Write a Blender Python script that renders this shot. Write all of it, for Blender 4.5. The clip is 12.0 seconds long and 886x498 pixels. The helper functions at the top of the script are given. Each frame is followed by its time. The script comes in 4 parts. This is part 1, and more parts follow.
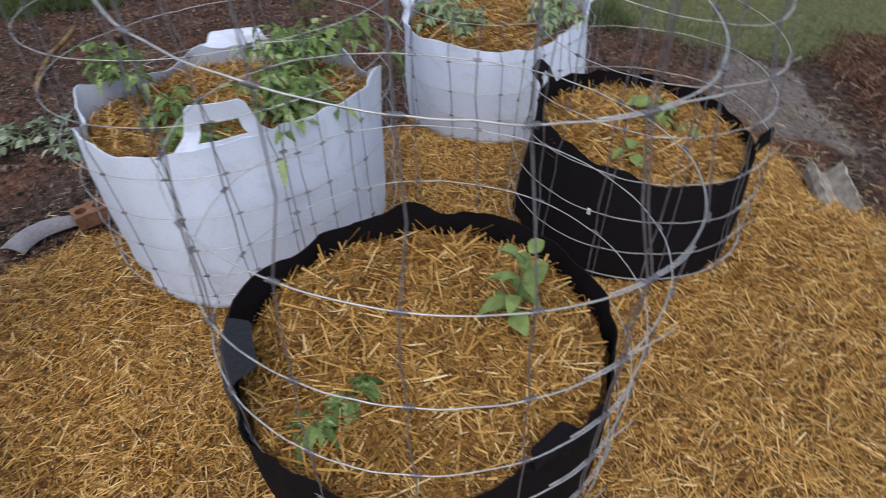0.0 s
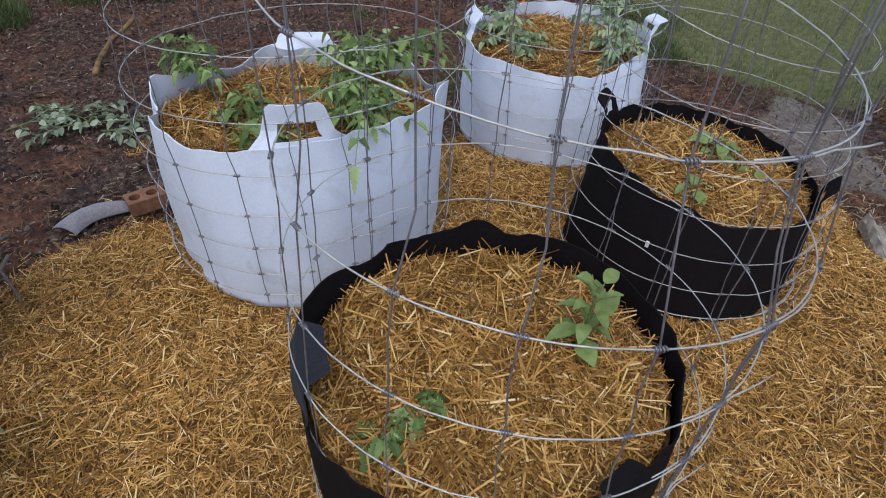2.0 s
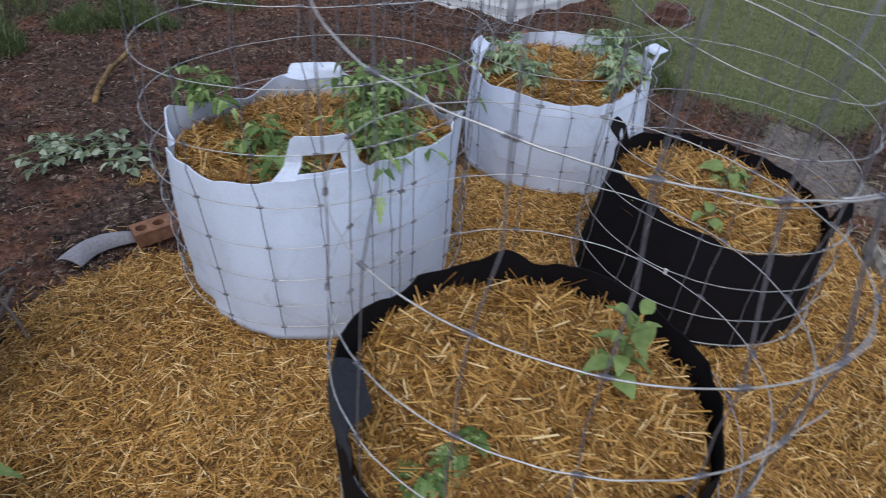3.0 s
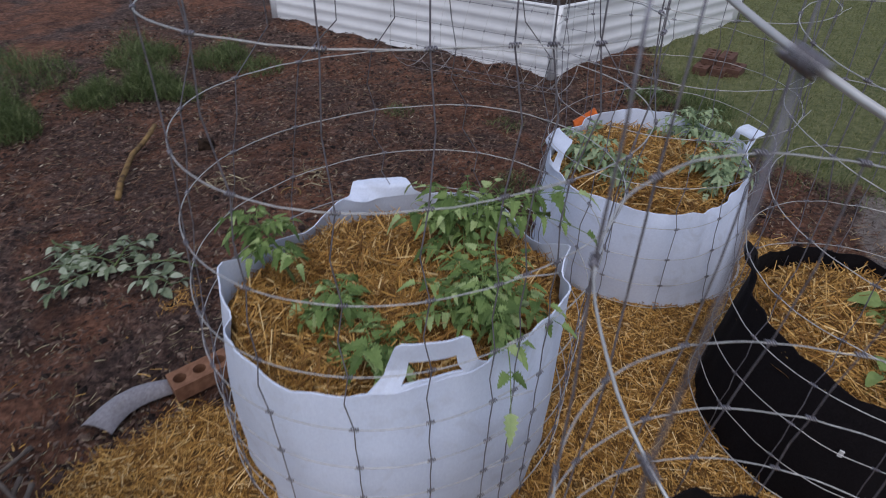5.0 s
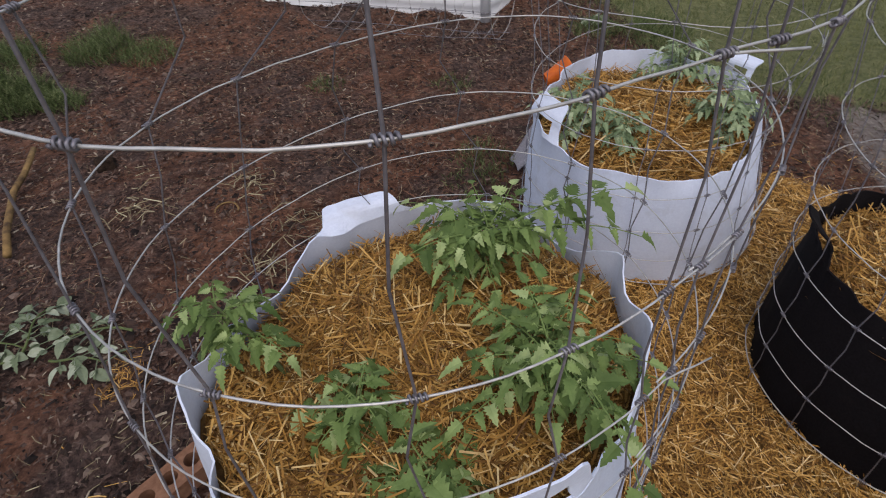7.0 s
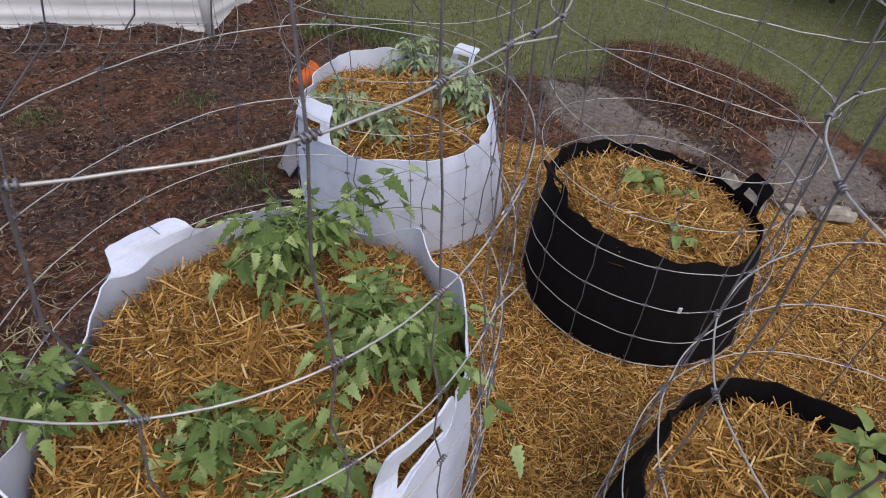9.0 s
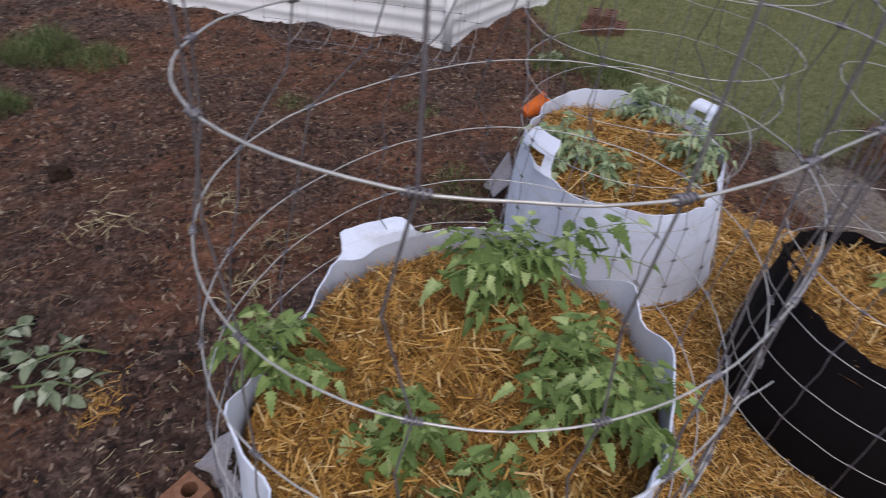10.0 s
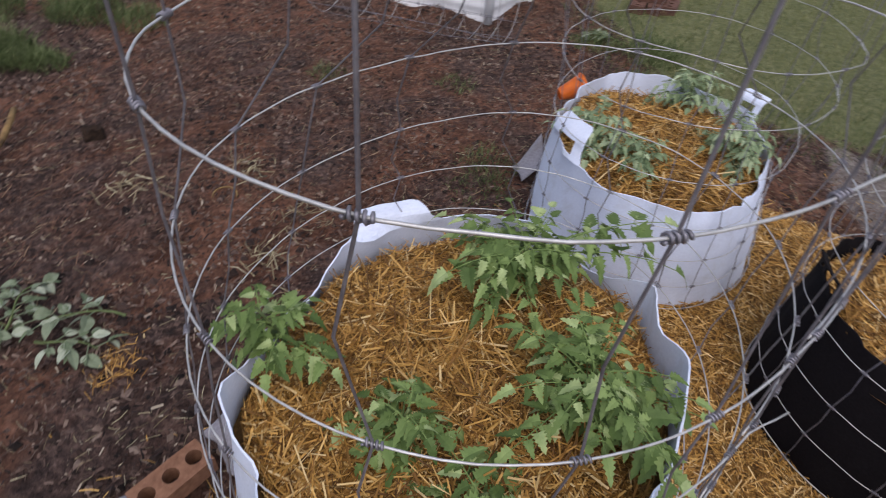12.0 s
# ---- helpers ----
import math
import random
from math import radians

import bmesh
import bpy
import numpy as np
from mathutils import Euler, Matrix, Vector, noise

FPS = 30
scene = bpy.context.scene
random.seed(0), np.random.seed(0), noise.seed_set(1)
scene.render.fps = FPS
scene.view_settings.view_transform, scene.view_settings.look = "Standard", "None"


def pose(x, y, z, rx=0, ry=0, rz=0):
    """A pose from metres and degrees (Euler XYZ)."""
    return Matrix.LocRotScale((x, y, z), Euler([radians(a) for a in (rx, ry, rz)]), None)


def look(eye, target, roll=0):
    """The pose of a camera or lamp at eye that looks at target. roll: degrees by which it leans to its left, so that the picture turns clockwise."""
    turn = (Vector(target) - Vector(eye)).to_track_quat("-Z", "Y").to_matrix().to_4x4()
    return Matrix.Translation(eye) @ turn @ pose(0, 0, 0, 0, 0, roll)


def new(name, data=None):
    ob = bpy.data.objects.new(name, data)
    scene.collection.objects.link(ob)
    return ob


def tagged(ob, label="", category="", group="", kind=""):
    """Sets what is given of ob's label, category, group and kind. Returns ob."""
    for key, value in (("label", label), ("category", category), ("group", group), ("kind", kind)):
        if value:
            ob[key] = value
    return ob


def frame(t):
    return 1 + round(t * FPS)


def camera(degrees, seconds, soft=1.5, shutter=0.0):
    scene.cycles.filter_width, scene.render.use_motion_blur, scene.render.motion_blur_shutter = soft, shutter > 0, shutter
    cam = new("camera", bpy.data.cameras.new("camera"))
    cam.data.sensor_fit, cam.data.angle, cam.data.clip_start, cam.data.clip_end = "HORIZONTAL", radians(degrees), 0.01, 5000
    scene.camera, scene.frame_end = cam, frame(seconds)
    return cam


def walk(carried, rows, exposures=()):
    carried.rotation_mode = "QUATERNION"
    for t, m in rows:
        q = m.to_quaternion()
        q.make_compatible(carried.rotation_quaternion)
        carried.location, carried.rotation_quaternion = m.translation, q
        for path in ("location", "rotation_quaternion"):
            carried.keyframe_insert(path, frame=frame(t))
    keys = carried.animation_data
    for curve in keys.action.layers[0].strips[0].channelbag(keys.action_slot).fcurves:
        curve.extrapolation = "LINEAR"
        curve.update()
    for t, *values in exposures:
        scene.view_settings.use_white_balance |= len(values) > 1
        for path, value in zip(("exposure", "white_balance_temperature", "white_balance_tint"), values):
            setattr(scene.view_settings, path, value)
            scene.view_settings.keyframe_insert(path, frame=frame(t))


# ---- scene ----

# ---- camera ----
cam = camera(76.0, 12.0, soft=1.0, shutter=0.45)
PATH = [
    (0, 0.094, -0.154, 1.198, 48.21, 1.10, 2.55),
    (0.5, 0.154, -0.144, 1.181, 46.56, 3.07, -1.92),
    (1, 0.128, -0.146, 1.182, 47.13, 2.14, -0.86),
    (1.5, 0.063, -0.158, 1.176, 48.50, -0.20, 3.27),
    (2, -0.021, -0.153, 1.197, 49.64, -2.06, 6.93),
    (2.5, -0.027, -0.154, 1.205, 50.97, -1.71, 4.02),
    (3, -0.115, -0.145, 1.199, 52.08, -2.63, 5.39),
    (3.5, -0.240, -0.120, 1.214, 53.34, -3.27, 11.00),
    (3.7, -0.263, -0.073, 1.217, 53.80, -2.59, 14.16),
    (5.3, -0.440, 0.362, 1.306, 53.96, -1.68, 3.03),
    (5.5, -0.477, 0.424, 1.292, 52.95, -2.34, 2.22),
    (6, -0.556, 0.512, 1.267, 50.17, -2.24, 0.79),
    (6.5, -0.574, 0.573, 1.258, 49.55, -0.64, -1.10),
    (6.7, -0.565, 0.623, 1.251, 49.34, 1.57, -3.30),
    (8.3, -0.653, 0.660, 1.265, 45.48, -1.98, -20.05),
    (8.5, -0.664, 0.642, 1.273, 47.63, -2.10, -25.14),
    (9, -0.676, 0.594, 1.285, 48.99, -2.85, -32.50),
    (9.5, -0.720, 0.640, 1.276, 49.78, -4.15, -21.72),
    (10, -0.771, 0.652, 1.283, 50.66, -3.33, -11.31),
    (10.5, -0.809, 0.648, 1.283, 49.63, -3.18, -6.68),
    (11, -0.829, 0.660, 1.250, 47.96, -3.37, -5.62),
    (11.5, -0.748, 0.674, 1.288, 49.36, -1.80, -12.44),
    (12, -0.722, 0.692, 1.282, 47.72, -3.80, -6.39),
]

walk(cam, [(t, pose(x, y, z, rx, ry, rz)) for t, x, y, z, rx, ry, rz in PATH],
     [(0.0, 0.45, 6300, 8), (2.5, 0.36, 6000, 7), (3.7, 0.22, 5850, 8), (5.5, -0.03, 6350, 12), (6.5, 0.11, 6750, 12), (8.5, 0.42, 6750, 12), (10.0, 0.37, 6600, 14), (12.0, 0.46, 6500, 14)])

# ---- light: overcast sky ----
world = bpy.data.worlds.new("overcast_sky")
scene.world = world
world.use_nodes = True
wn = world.node_tree
sky = wn.nodes.new("ShaderNodeTexSky")
sky.sky_type = "NISHITA"
sky.sun_disc = False
sky.sun_elevation, sky.sun_rotation = radians(63), radians(180)
sky.dust_density, sky.air_density = 3.0, 1.0
hue = wn.nodes.new("ShaderNodeHueSaturation")
hue.inputs["Saturation"].default_value = 0.72
wn.links.new(sky.outputs[0], hue.inputs["Color"])
wn.links.new(hue.outputs[0], wn.nodes["Background"].inputs[0])
wn.nodes["Background"].inputs[1].default_value = 0.15
sun = new("sun", bpy.data.lights.new("sun", "SUN"))
sun.data.energy, sun.data.angle, sun.data.color = 0.6, radians(85), (1.0, 0.98, 0.96)
sun.matrix_world = look((0.0, -4.0, 8.0), (0, 0, 0))


# ---- materials ----
def material(name, rough=0.8, metal=0.0, spec=0.3):
    m = bpy.data.materials.new(name)
    m.use_nodes = True
    b = m.node_tree.nodes["Principled BSDF"]
    b.inputs["Roughness"].default_value = rough
    b.inputs["Metallic"].default_value = metal
    b.inputs["Specular IOR Level"].default_value = spec
    return m, m.node_tree, b


def node(nt, kind, **values):
    n = nt.nodes.new(kind)
    for key, value in values.items():
        n.inputs[key.replace("_", " ")].default_value = value
    return n


def coords(nt):
    return nt.nodes.new("ShaderNodeTexCoord").outputs["Object"]


def noise_out(nt, scale, detail=6.0, rough=0.6, distort=0.0):
    n = node(nt, "ShaderNodeTexNoise", Scale=scale, Detail=detail, Roughness=rough, Distortion=distort)
    nt.links.new(coords(nt), n.inputs["Vector"])
    return n.outputs["Fac"]


def ramp(nt, fac, stops):
    r = nt.nodes.new("ShaderNodeValToRGB")
    while len(r.color_ramp.elements) < len(stops):
        r.color_ramp.elements.new(0.5)
    for e, (p, c) in zip(r.color_ramp.elements, stops):
        e.position, e.color = p, (*c, 1) if len(c) == 3 else c
    nt.links.new(fac, r.inputs["Fac"])
    return r.outputs["Color"]


def mix(nt, fac, a, b, blend="MIX"):
    m = nt.nodes.new("ShaderNodeMix")
    m.data_type, m.blend_type = "RGBA", blend
    for socket, value in ((m.inputs[0], fac), (m.inputs[6], a), (m.inputs[7], b)):
        if hasattr(value, "is_linked"):
            nt.links.new(value, socket)
        elif isinstance(value, tuple):
            socket.default_value = (*value, 1)
        else:
            socket.default_value = value
    return m.outputs[2]


def bump(nt, b, height, strength=0.4, distance=0.005):
    n = node(nt, "ShaderNodeBump", Strength=strength, Distance=distance)
    nt.links.new(height, n.inputs["Height"])
    nt.links.new(n.outputs[0], b.inputs["Normal"])


def island(nt):
    return nt.nodes.new("ShaderNodeNewGeometry").outputs["Random Per Island"]


def straw_material(name, tone, dark_share=1.0):
    m, nt, b = material(name, 0.6, 0.0, 0.25)
    c = ramp(nt, island(nt), [(0.0, (0.11, 0.054, 0.015)), (0.33 * dark_share, (0.34, 0.185, 0.048)), (0.65, (0.57, 0.345, 0.10)), (0.88, (0.75, 0.51, 0.20)), (1.0, (0.90, 0.76, 0.48))])
    patch = ramp(nt, noise_out(nt, 3.0, 3.0), [(0.3, tuple(0.86 * q for q in tone)), (0.62, tuple(1.05 * q for q in tone))])
    c = mix(nt, 1.0, c, patch, "MULTIPLY")
    streak = ramp(nt, noise_out(nt, 60.0, 3.0), [(0.3, (0.75, 0.7, 0.65)), (0.6, (1.0, 1.0, 1.0))])
    nt.links.new(mix(nt, 0.8, c, streak, "MULTIPLY"), b.inputs["Base Color"])
    return m


def underlay_material():
    m, nt, b = material("straw_underlay", 0.8)
    # matted straw, coloured dark so the shade between loose stalks is painted in
    c = ramp(nt, noise_out(nt, 55.0, 8.0, 0.75), [(0.3, (0.045, 0.022, 0.008)), (0.5, (0.15, 0.078, 0.022)), (0.72, (0.36, 0.21, 0.062))])
    nt.links.new(c, b.inputs["Base Color"])
    bump(nt, b, noise_out(nt, 70.0, 8.0, 0.8), 0.9, 0.01)
    return m


def ground_material():
    m, nt, b = material("ground_soil", 0.9, 0.0, 0.2)
    fine = noise_out(nt, 42.0, 10.0, 0.75)
    broad = noise_out(nt, 1.5, 5.0, 0.6, 0.6)
    soil = ramp(nt, fine, [(0.33, (0.012, 0.008, 0.007)), (0.48, (0.062, 0.039, 0.033)), (0.6, (0.135, 0.088, 0.072)), (0.72, (0.24, 0.18, 0.15))])
    red = ramp(nt, fine, [(0.3, (0.026, 0.012, 0.008)), (0.47, (0.115, 0.052, 0.032)), (0.62, (0.20, 0.098, 0.062)), (0.75, (0.28, 0.18, 0.13))])
    soil = mix(nt, ramp(nt, broad, [(0.44, (0, 0, 0)), (0.56, (1, 1, 1))]), soil, red)
    lump = ramp(nt, noise_out(nt, 7.0, 6.0, 0.65, 1.0), [(0.36, (0.66, 0.64, 0.64)), (0.5, (1.15, 1.15, 1.15)), (0.66, (1.6, 1.57, 1.55))])
    soil = mix(nt, 1.0, soil, lump, "MULTIPLY")
    sand = ramp(nt, fine, [(0.25, (0.09, 0.069, 0.06)), (0.5, (0.225, 0.19, 0.172)), (0.75, (0.42, 0.375, 0.345))])
    lawn = ramp(nt, noise_out(nt, 25.0, 8.0, 0.7), [(0.3, (0.09, 0.105, 0.045)), (0.55, (0.18, 0.19, 0.085)), (0.8, (0.30, 0.285, 0.16))])

    def mask(name):
        a = nt.nodes.new("ShaderNodeAttribute")
        a.attribute_name = name
        s = node(nt, "ShaderNodeMath")
        s.operation = "ADD"
        nt.links.new(a.outputs["Fac"], s.inputs[0])
        w = node(nt, "ShaderNodeMapRange")
        w.inputs["To Min"].default_value, w.inputs["To Max"].default_value = -0.35, 0.35
        nt.links.new(noise_out(nt, 6.0, 6.0, 0.7), w.inputs["Value"])
        nt.links.new(w.outputs[0], s.inputs[1])
        return ramp(nt, s.outputs[0], [(0.42, (0, 0, 0)), (0.6, (1, 1, 1))])

    c = mix(nt, mask("sand"), soil, sand)
    nt.links.new(mix(nt, mask("lawn"), c, lawn), b.inputs["Base Color"])
    bump(nt, b, fine, 1.0, 0.03)
    return m


def chip_material(name, stops, rough=0.8):
    m, nt, b = material(name, rough, 0.0, 0.25)
    c = ramp(nt, island(nt), stops)
    grain = ramp(nt, noise_out(nt, 90.0, 4.0), [(0.3, (0.6, 0.6, 0.6)), (0.65, (1.1, 1.1, 1.1))])
    nt.links.new(mix(nt, 0.8, c, grain, "MULTIPLY"), b.inputs["Base Color"])
    return m


def fabric_material(name, dark, light, felt=180.0, sheen=0.2, smudge=None):
    m, nt, b = material(name, 0.92, 0.0, 0.12)
    c = mix(nt, ramp(nt, noise_out(nt, felt, 4.0, 0.7), [(0.35, (0, 0, 0)), (0.7, (1, 1, 1))]), dark, light)
    if smudge:
        c = mix(nt, ramp(nt, noise_out(nt, 7.0, 5.0, 0.65, 1.5), [(0.54, (0, 0, 0)), (0.76, (0.6, 0.6, 0.6))]), c, smudge)
        c = mix(nt, ramp(nt, noise_out(nt, 19.0, 7.0, 0.75, 2.0), [(0.64, (0, 0, 0)), (0.8, (0.5, 0.5, 0.5))]), c, (0.30, 0.28, 0.26))
    nt.links.new(c, b.inputs["Base Color"])
    b.inputs["Sheen Weight"].default_value = sheen
    bump(nt, b, noise_out(nt, 240.0, 4.0), 0.25, 0.002)
    return m


def plain_material(name, dark, light, scale=30.0, rough=0.8, metal=0.0, spec=0.3, relief=0.3, distance=0.003):
    m, nt, b = material(name, rough, metal, spec)
    c = ramp(nt, noise_out(nt, scale, 7.0, 0.65), [(0.3, dark), (0.7, light)])
    big = ramp(nt, noise_out(nt, scale * 0.12, 4.0), [(0.3, (0.78, 0.78, 0.78)), (0.65, (1.05, 1.05, 1.05))])
    nt.links.new(mix(nt, 0.7, c, big, "MULTIPLY"), b.inputs["Base Color"])
    bump(nt, b, noise_out(nt, scale * 2.5, 6.0), relief, distance)
    return m


def leaf_material(name, stops, rough=0.55):
    m, nt, b = material(name, rough, 0.0, 0.2)
    c = ramp(nt, island(nt), stops)
    mottle = ramp(nt, noise_out(nt, 45.0, 4.0), [(0.3, (0.7, 0.75, 0.65)), (0.65, (1.1, 1.1, 1.05))])
    c = mix(nt, 0.9, c, mottle, "MULTIPLY")
    nt.links.new(c, b.inputs["Base Color"])
    bump(nt, b, noise_out(nt, 160.0, 3.0), 0.35, 0.002)
    back = nt.nodes.new("ShaderNodeBsdfTranslucent")
    nt.links.new(c, back.inputs["Color"])
    if name == "grass":
        patchy = ramp(nt, noise_out(nt, 2.2, 4.0), [(0.35, (0.72, 0.70, 0.66)), (0.65, (1.22, 1.15, 1.08))])
        nt.links.new(mix(nt, 1.0, c, patchy, "MULTIPLY"), b.inputs["Base Color"])
    both = node(nt, "ShaderNodeMixShader", Fac=0.22)
    nt.links.new(b.outputs[0], both.inputs[1])
    nt.links.new(back.outputs[0], both.inputs[2])
    nt.links.new(both.outputs[0], nt.nodes["Material Output"].inputs["Surface"])
    return m


# straw in the bags: darker tone, larger share of brown stalks
STRAW, BAG_STRAW = straw_material("straw", (0.93, 0.85, 0.72)), straw_material("bag_straw", (0.83, 0.75, 0.615), 1.15)
UNDERLAY, GROUND = underlay_material(), ground_material()
CHIPS = chip_material("mulch_chips", [(0.0, (0.012, 0.008, 0.007)), (0.35, (0.058, 0.034, 0.028)), (0.75, (0.135, 0.084, 0.065)), (0.94, (0.23, 0.165, 0.13)), (1.0, (0.40, 0.34, 0.26))])
BRUSH = chip_material("dry_stalks", [(0.0, (0.045, 0.021, 0.014)), (0.6, (0.14, 0.064, 0.040)), (0.88, (0.23, 0.12, 0.075)), (1.0, (0.38, 0.28, 0.18))])
GRASS = leaf_material("grass", [(0.0, (0.09, 0.11, 0.04)), (0.5, (0.185, 0.205, 0.08)), (0.85, (0.28, 0.29, 0.14)), (1.0, (0.44, 0.40, 0.25))])
WHITE_FELT = fabric_material("white_felt", (0.61, 0.66, 0.80), (0.68, 0.735, 0.87), 150.0, 0.05, (0.45, 0.46, 0.51))
BLACK_FELT = fabric_material("black_felt", (0.0045, 0.0035, 0.0042), (0.0105, 0.0085, 0.010), 200.0, 0.0)
# black felt again, paler and bluer: sky light on the folded tab painted in
LIT_FELT = fabric_material("lit_black_felt", (0.016, 0.0165, 0.022), (0.027, 0.028, 0.035), 160.0, 0.05)
GREY_CLOTH = fabric_material("grey_cloth", (0.20, 0.19, 0.215), (0.30, 0.29, 0.32), 120.0, 0.1, (0.16, 0.14, 0.12))
# stays and knots: darker grey than the rings
STAY_ZINC = plain_material("dark_wire", (0.14, 0.13, 0.15), (0.30, 0.29, 0.33), 60.0, 0.5, 0.6, 0.5, 0.2, 0.001)
# ring wires: pale base colour stands in for the sky they reflect
ZINC = plain_material("galvanised_wire", (0.36, 0.355, 0.36), (0.62, 0.61, 0.60), 60.0, 0.42, 0.45, 0.5, 0.2, 0.001)
STEM = plain_material("green_stem", (0.06, 0.09, 0.025), (0.13, 0.16, 0.06), 60.0, 0.6)
LEAF = leaf_material("tomato_leaf", [(0.0, (0.075, 0.12, 0.035)), (0.5, (0.165, 0.24, 0.078)), (0.85, (0.26, 0.345, 0.13)), (1.0, (0.40, 0.48, 0.235))])
SEEDLING_LEAF = leaf_material("seedling_leaf", [(0.0, (0.085, 0.13, 0.035)), (0.6, (0.155, 0.22, 0.068)), (1.0, (0.26, 0.33, 0.125))])
PALE_LEAF = leaf_material("pale_leaf", [(0.0, (0.15, 0.205, 0.11)), (0.5, (0.26, 0.335, 0.195)), (1.0, (0.42, 0.49, 0.32))])
DARK_LEAF = leaf_material("dark_leaf", [(0.0, (0.012, 0.035, 0.010)), (0.6, (0.03, 0.075, 0.02)), (1.0, (0.07, 0.13, 0.04))], 0.4)
WILTED = leaf_material("wilted_leaf", [(0.0, (0.05, 0.075, 0.04)), (0.45, (0.12, 0.16, 0.09)), (0.72, (0.25, 0.29, 0.21)), (1.0, (0.52, 0.55, 0.47))], 0.7)
CLODS = chip_material("soil_lumps", [(0.0, (0.012, 0.008, 0.007)), (0.5, (0.056, 0.035, 0.029)), (0.9, (0.115, 0.074, 0.06)), (1.0, (0.21, 0.155, 0.125))], 0.95)
CHAFF = chip_material("dry_chaff", [(0.0, (0.16, 0.12, 0.07)), (0.6, (0.30, 0.25, 0.15)), (1.0, (0.50, 0.45, 0.30))])
WEED = leaf_material("weed_leaf", [(0.0, (0.048, 0.07, 0.026)), (0.6, (0.115, 0.15, 0.058)), (1.0, (0.25, 0.28, 0.14))])
CLAY_BRICK = plain_material("fired_clay", (0.16, 0.074, 0.042), (0.285, 0.145, 0.088), 50.0, 0.9)
RED_BRICK = plain_material("red_clay", (0.075, 0.036, 0.027), (0.15, 0.078, 0.055), 40.0, 0.9)
TERRACOTTA = plain_material("terracotta", (0.27, 0.075, 0.035), (0.40, 0.125, 0.06), 12.0, 0.75)
TAN_POT = plain_material("weathered_tan", (0.24, 0.18, 0.12), (0.42, 0.33, 0.23), 18.0, 0.85)
BARK = plain_material("bare_branch", (0.05, 0.028, 0.014), (0.36, 0.225, 0.085), 16.0, 0.8)
DARK_BARK = plain_material("dark_bark", (0.03, 0.022, 0.016), (0.075, 0.055, 0.04), 20.0, 0.9)
TWIG = plain_material("grey_twig", (0.09, 0.07, 0.06), (0.2, 0.165, 0.14), 40.0, 0.9)
STONE = plain_material("rubble_concrete", (0.20, 0.175, 0.145), (0.47, 0.43, 0.37), 22.0, 0.9, 0, 0.2, 0.8, 0.01)
WHITE_METAL = plain_material("white_painted_steel", (0.74, 0.74, 0.76), (0.82, 0.82, 0.84), 8.0, 0.45, 0.0, 0.5, 0.1)
ORANGE = plain_material("orange_plastic", (0.55, 0.10, 0.01), (0.75, 0.17, 0.02), 30.0, 0.45)
PAPER = plain_material("white_tag", (0.6, 0.6, 0.6), (0.75, 0.75, 0.75), 60.0, 0.6)
SOIL = plain_material("dark_soil", (0.014, 0.009, 0.006), (0.05, 0.03, 0.02), 60.0, 0.95, 0, 0.2, 1.0, 0.01)


# ---- mesh helpers ----
def part(name, bm, material, parent, label=""):
    me = bpy.data.meshes.new(name)
    if isinstance(bm, tuple):
        me.from_pydata(bm[0], [], bm[1])
    else:
        bm.to_mesh(me)
        bm.free()
    me.materials.append(material)
    ob = new(name, me)
    if parent:
        ob.parent = parent
    if label:
        tagged(ob, label)
    return ob


def smooth(ob):
    ob.data.polygons.foreach_set("use_smooth", [True] * len(ob.data.polygons))
    return ob


def thing(name, label, category, place=(0, 0, 0), group="", turn=0.0):
    ob = new(name)
    ob.empty_display_size = 0.05
    ob.matrix_basis = pose(*place, 0, 0, turn)
    return tagged(ob, label, category, group)


def tube(points, radius, sides=6, closed=False, taper=1.0):
    """Vertices and faces of a round rod along the points."""
    pts = [Vector(p) for p in points]
    n = len(pts)
    verts, faces = [], []
    side = None
    for i, p in enumerate(pts):
        a, b = (pts[i - 1], pts[(i + 1) % n]) if closed else (pts[max(i - 1, 0)], pts[min(i + 1, n - 1)])
        d = (b - a).normalized()
        if side is None:
            side = d.orthogonal().normalized()
        side = (side - d * side.dot(d)).normalized()
        other = d.cross(side)
        r = radius * (1 + (taper - 1) * i / max(n - 1, 1))
        for k in range(sides):
            w = 2 * math.pi * k / sides
            verts.append(p + (side * math.cos(w) + other * math.sin(w)) * r)
    for i in range(n if closed else n - 1):
        j = (i + 1) % n
        for k in range(sides):
            m = (k + 1) % sides
            faces.append((i * sides + k, i * sides + m, j * sides + m, j * sides + k))
    if not closed:
        faces.append(tuple(range(sides))[::-1])
        faces.append(tuple((n - 1) * sides + k for k in range(sides)))
    return verts, faces


def join(pieces):
    verts, faces = [], []
    for v, f in pieces:
        o = len(verts)
        verts += [tuple(p) for p in v]
        faces += [tuple(i + o for i in face) for face in f]
    return verts, faces


def lathe(profile, sides=48, wobble=0.0, seed=0.0):
    """A turned shape from (radius, height) pairs."""
    verts, faces = [], []
    for r, z in profile:
        for k in range(sides):
            a = 2 * math.pi * k / sides
            w = 1 + wobble * noise.noise((math.cos(a) * 1.3 + seed, math.sin(a) * 1.3, z * 3))
            verts.append((r * w * math.cos(a), r * w * math.sin(a), z))
    for i in range(len(profile) - 1):
        for k in range(sides):
            m = (k + 1) % sides
            faces.append((i * sides + k, i * sides + m, (i + 1) * sides + m, (i + 1) * sides + k))
    return verts, faces


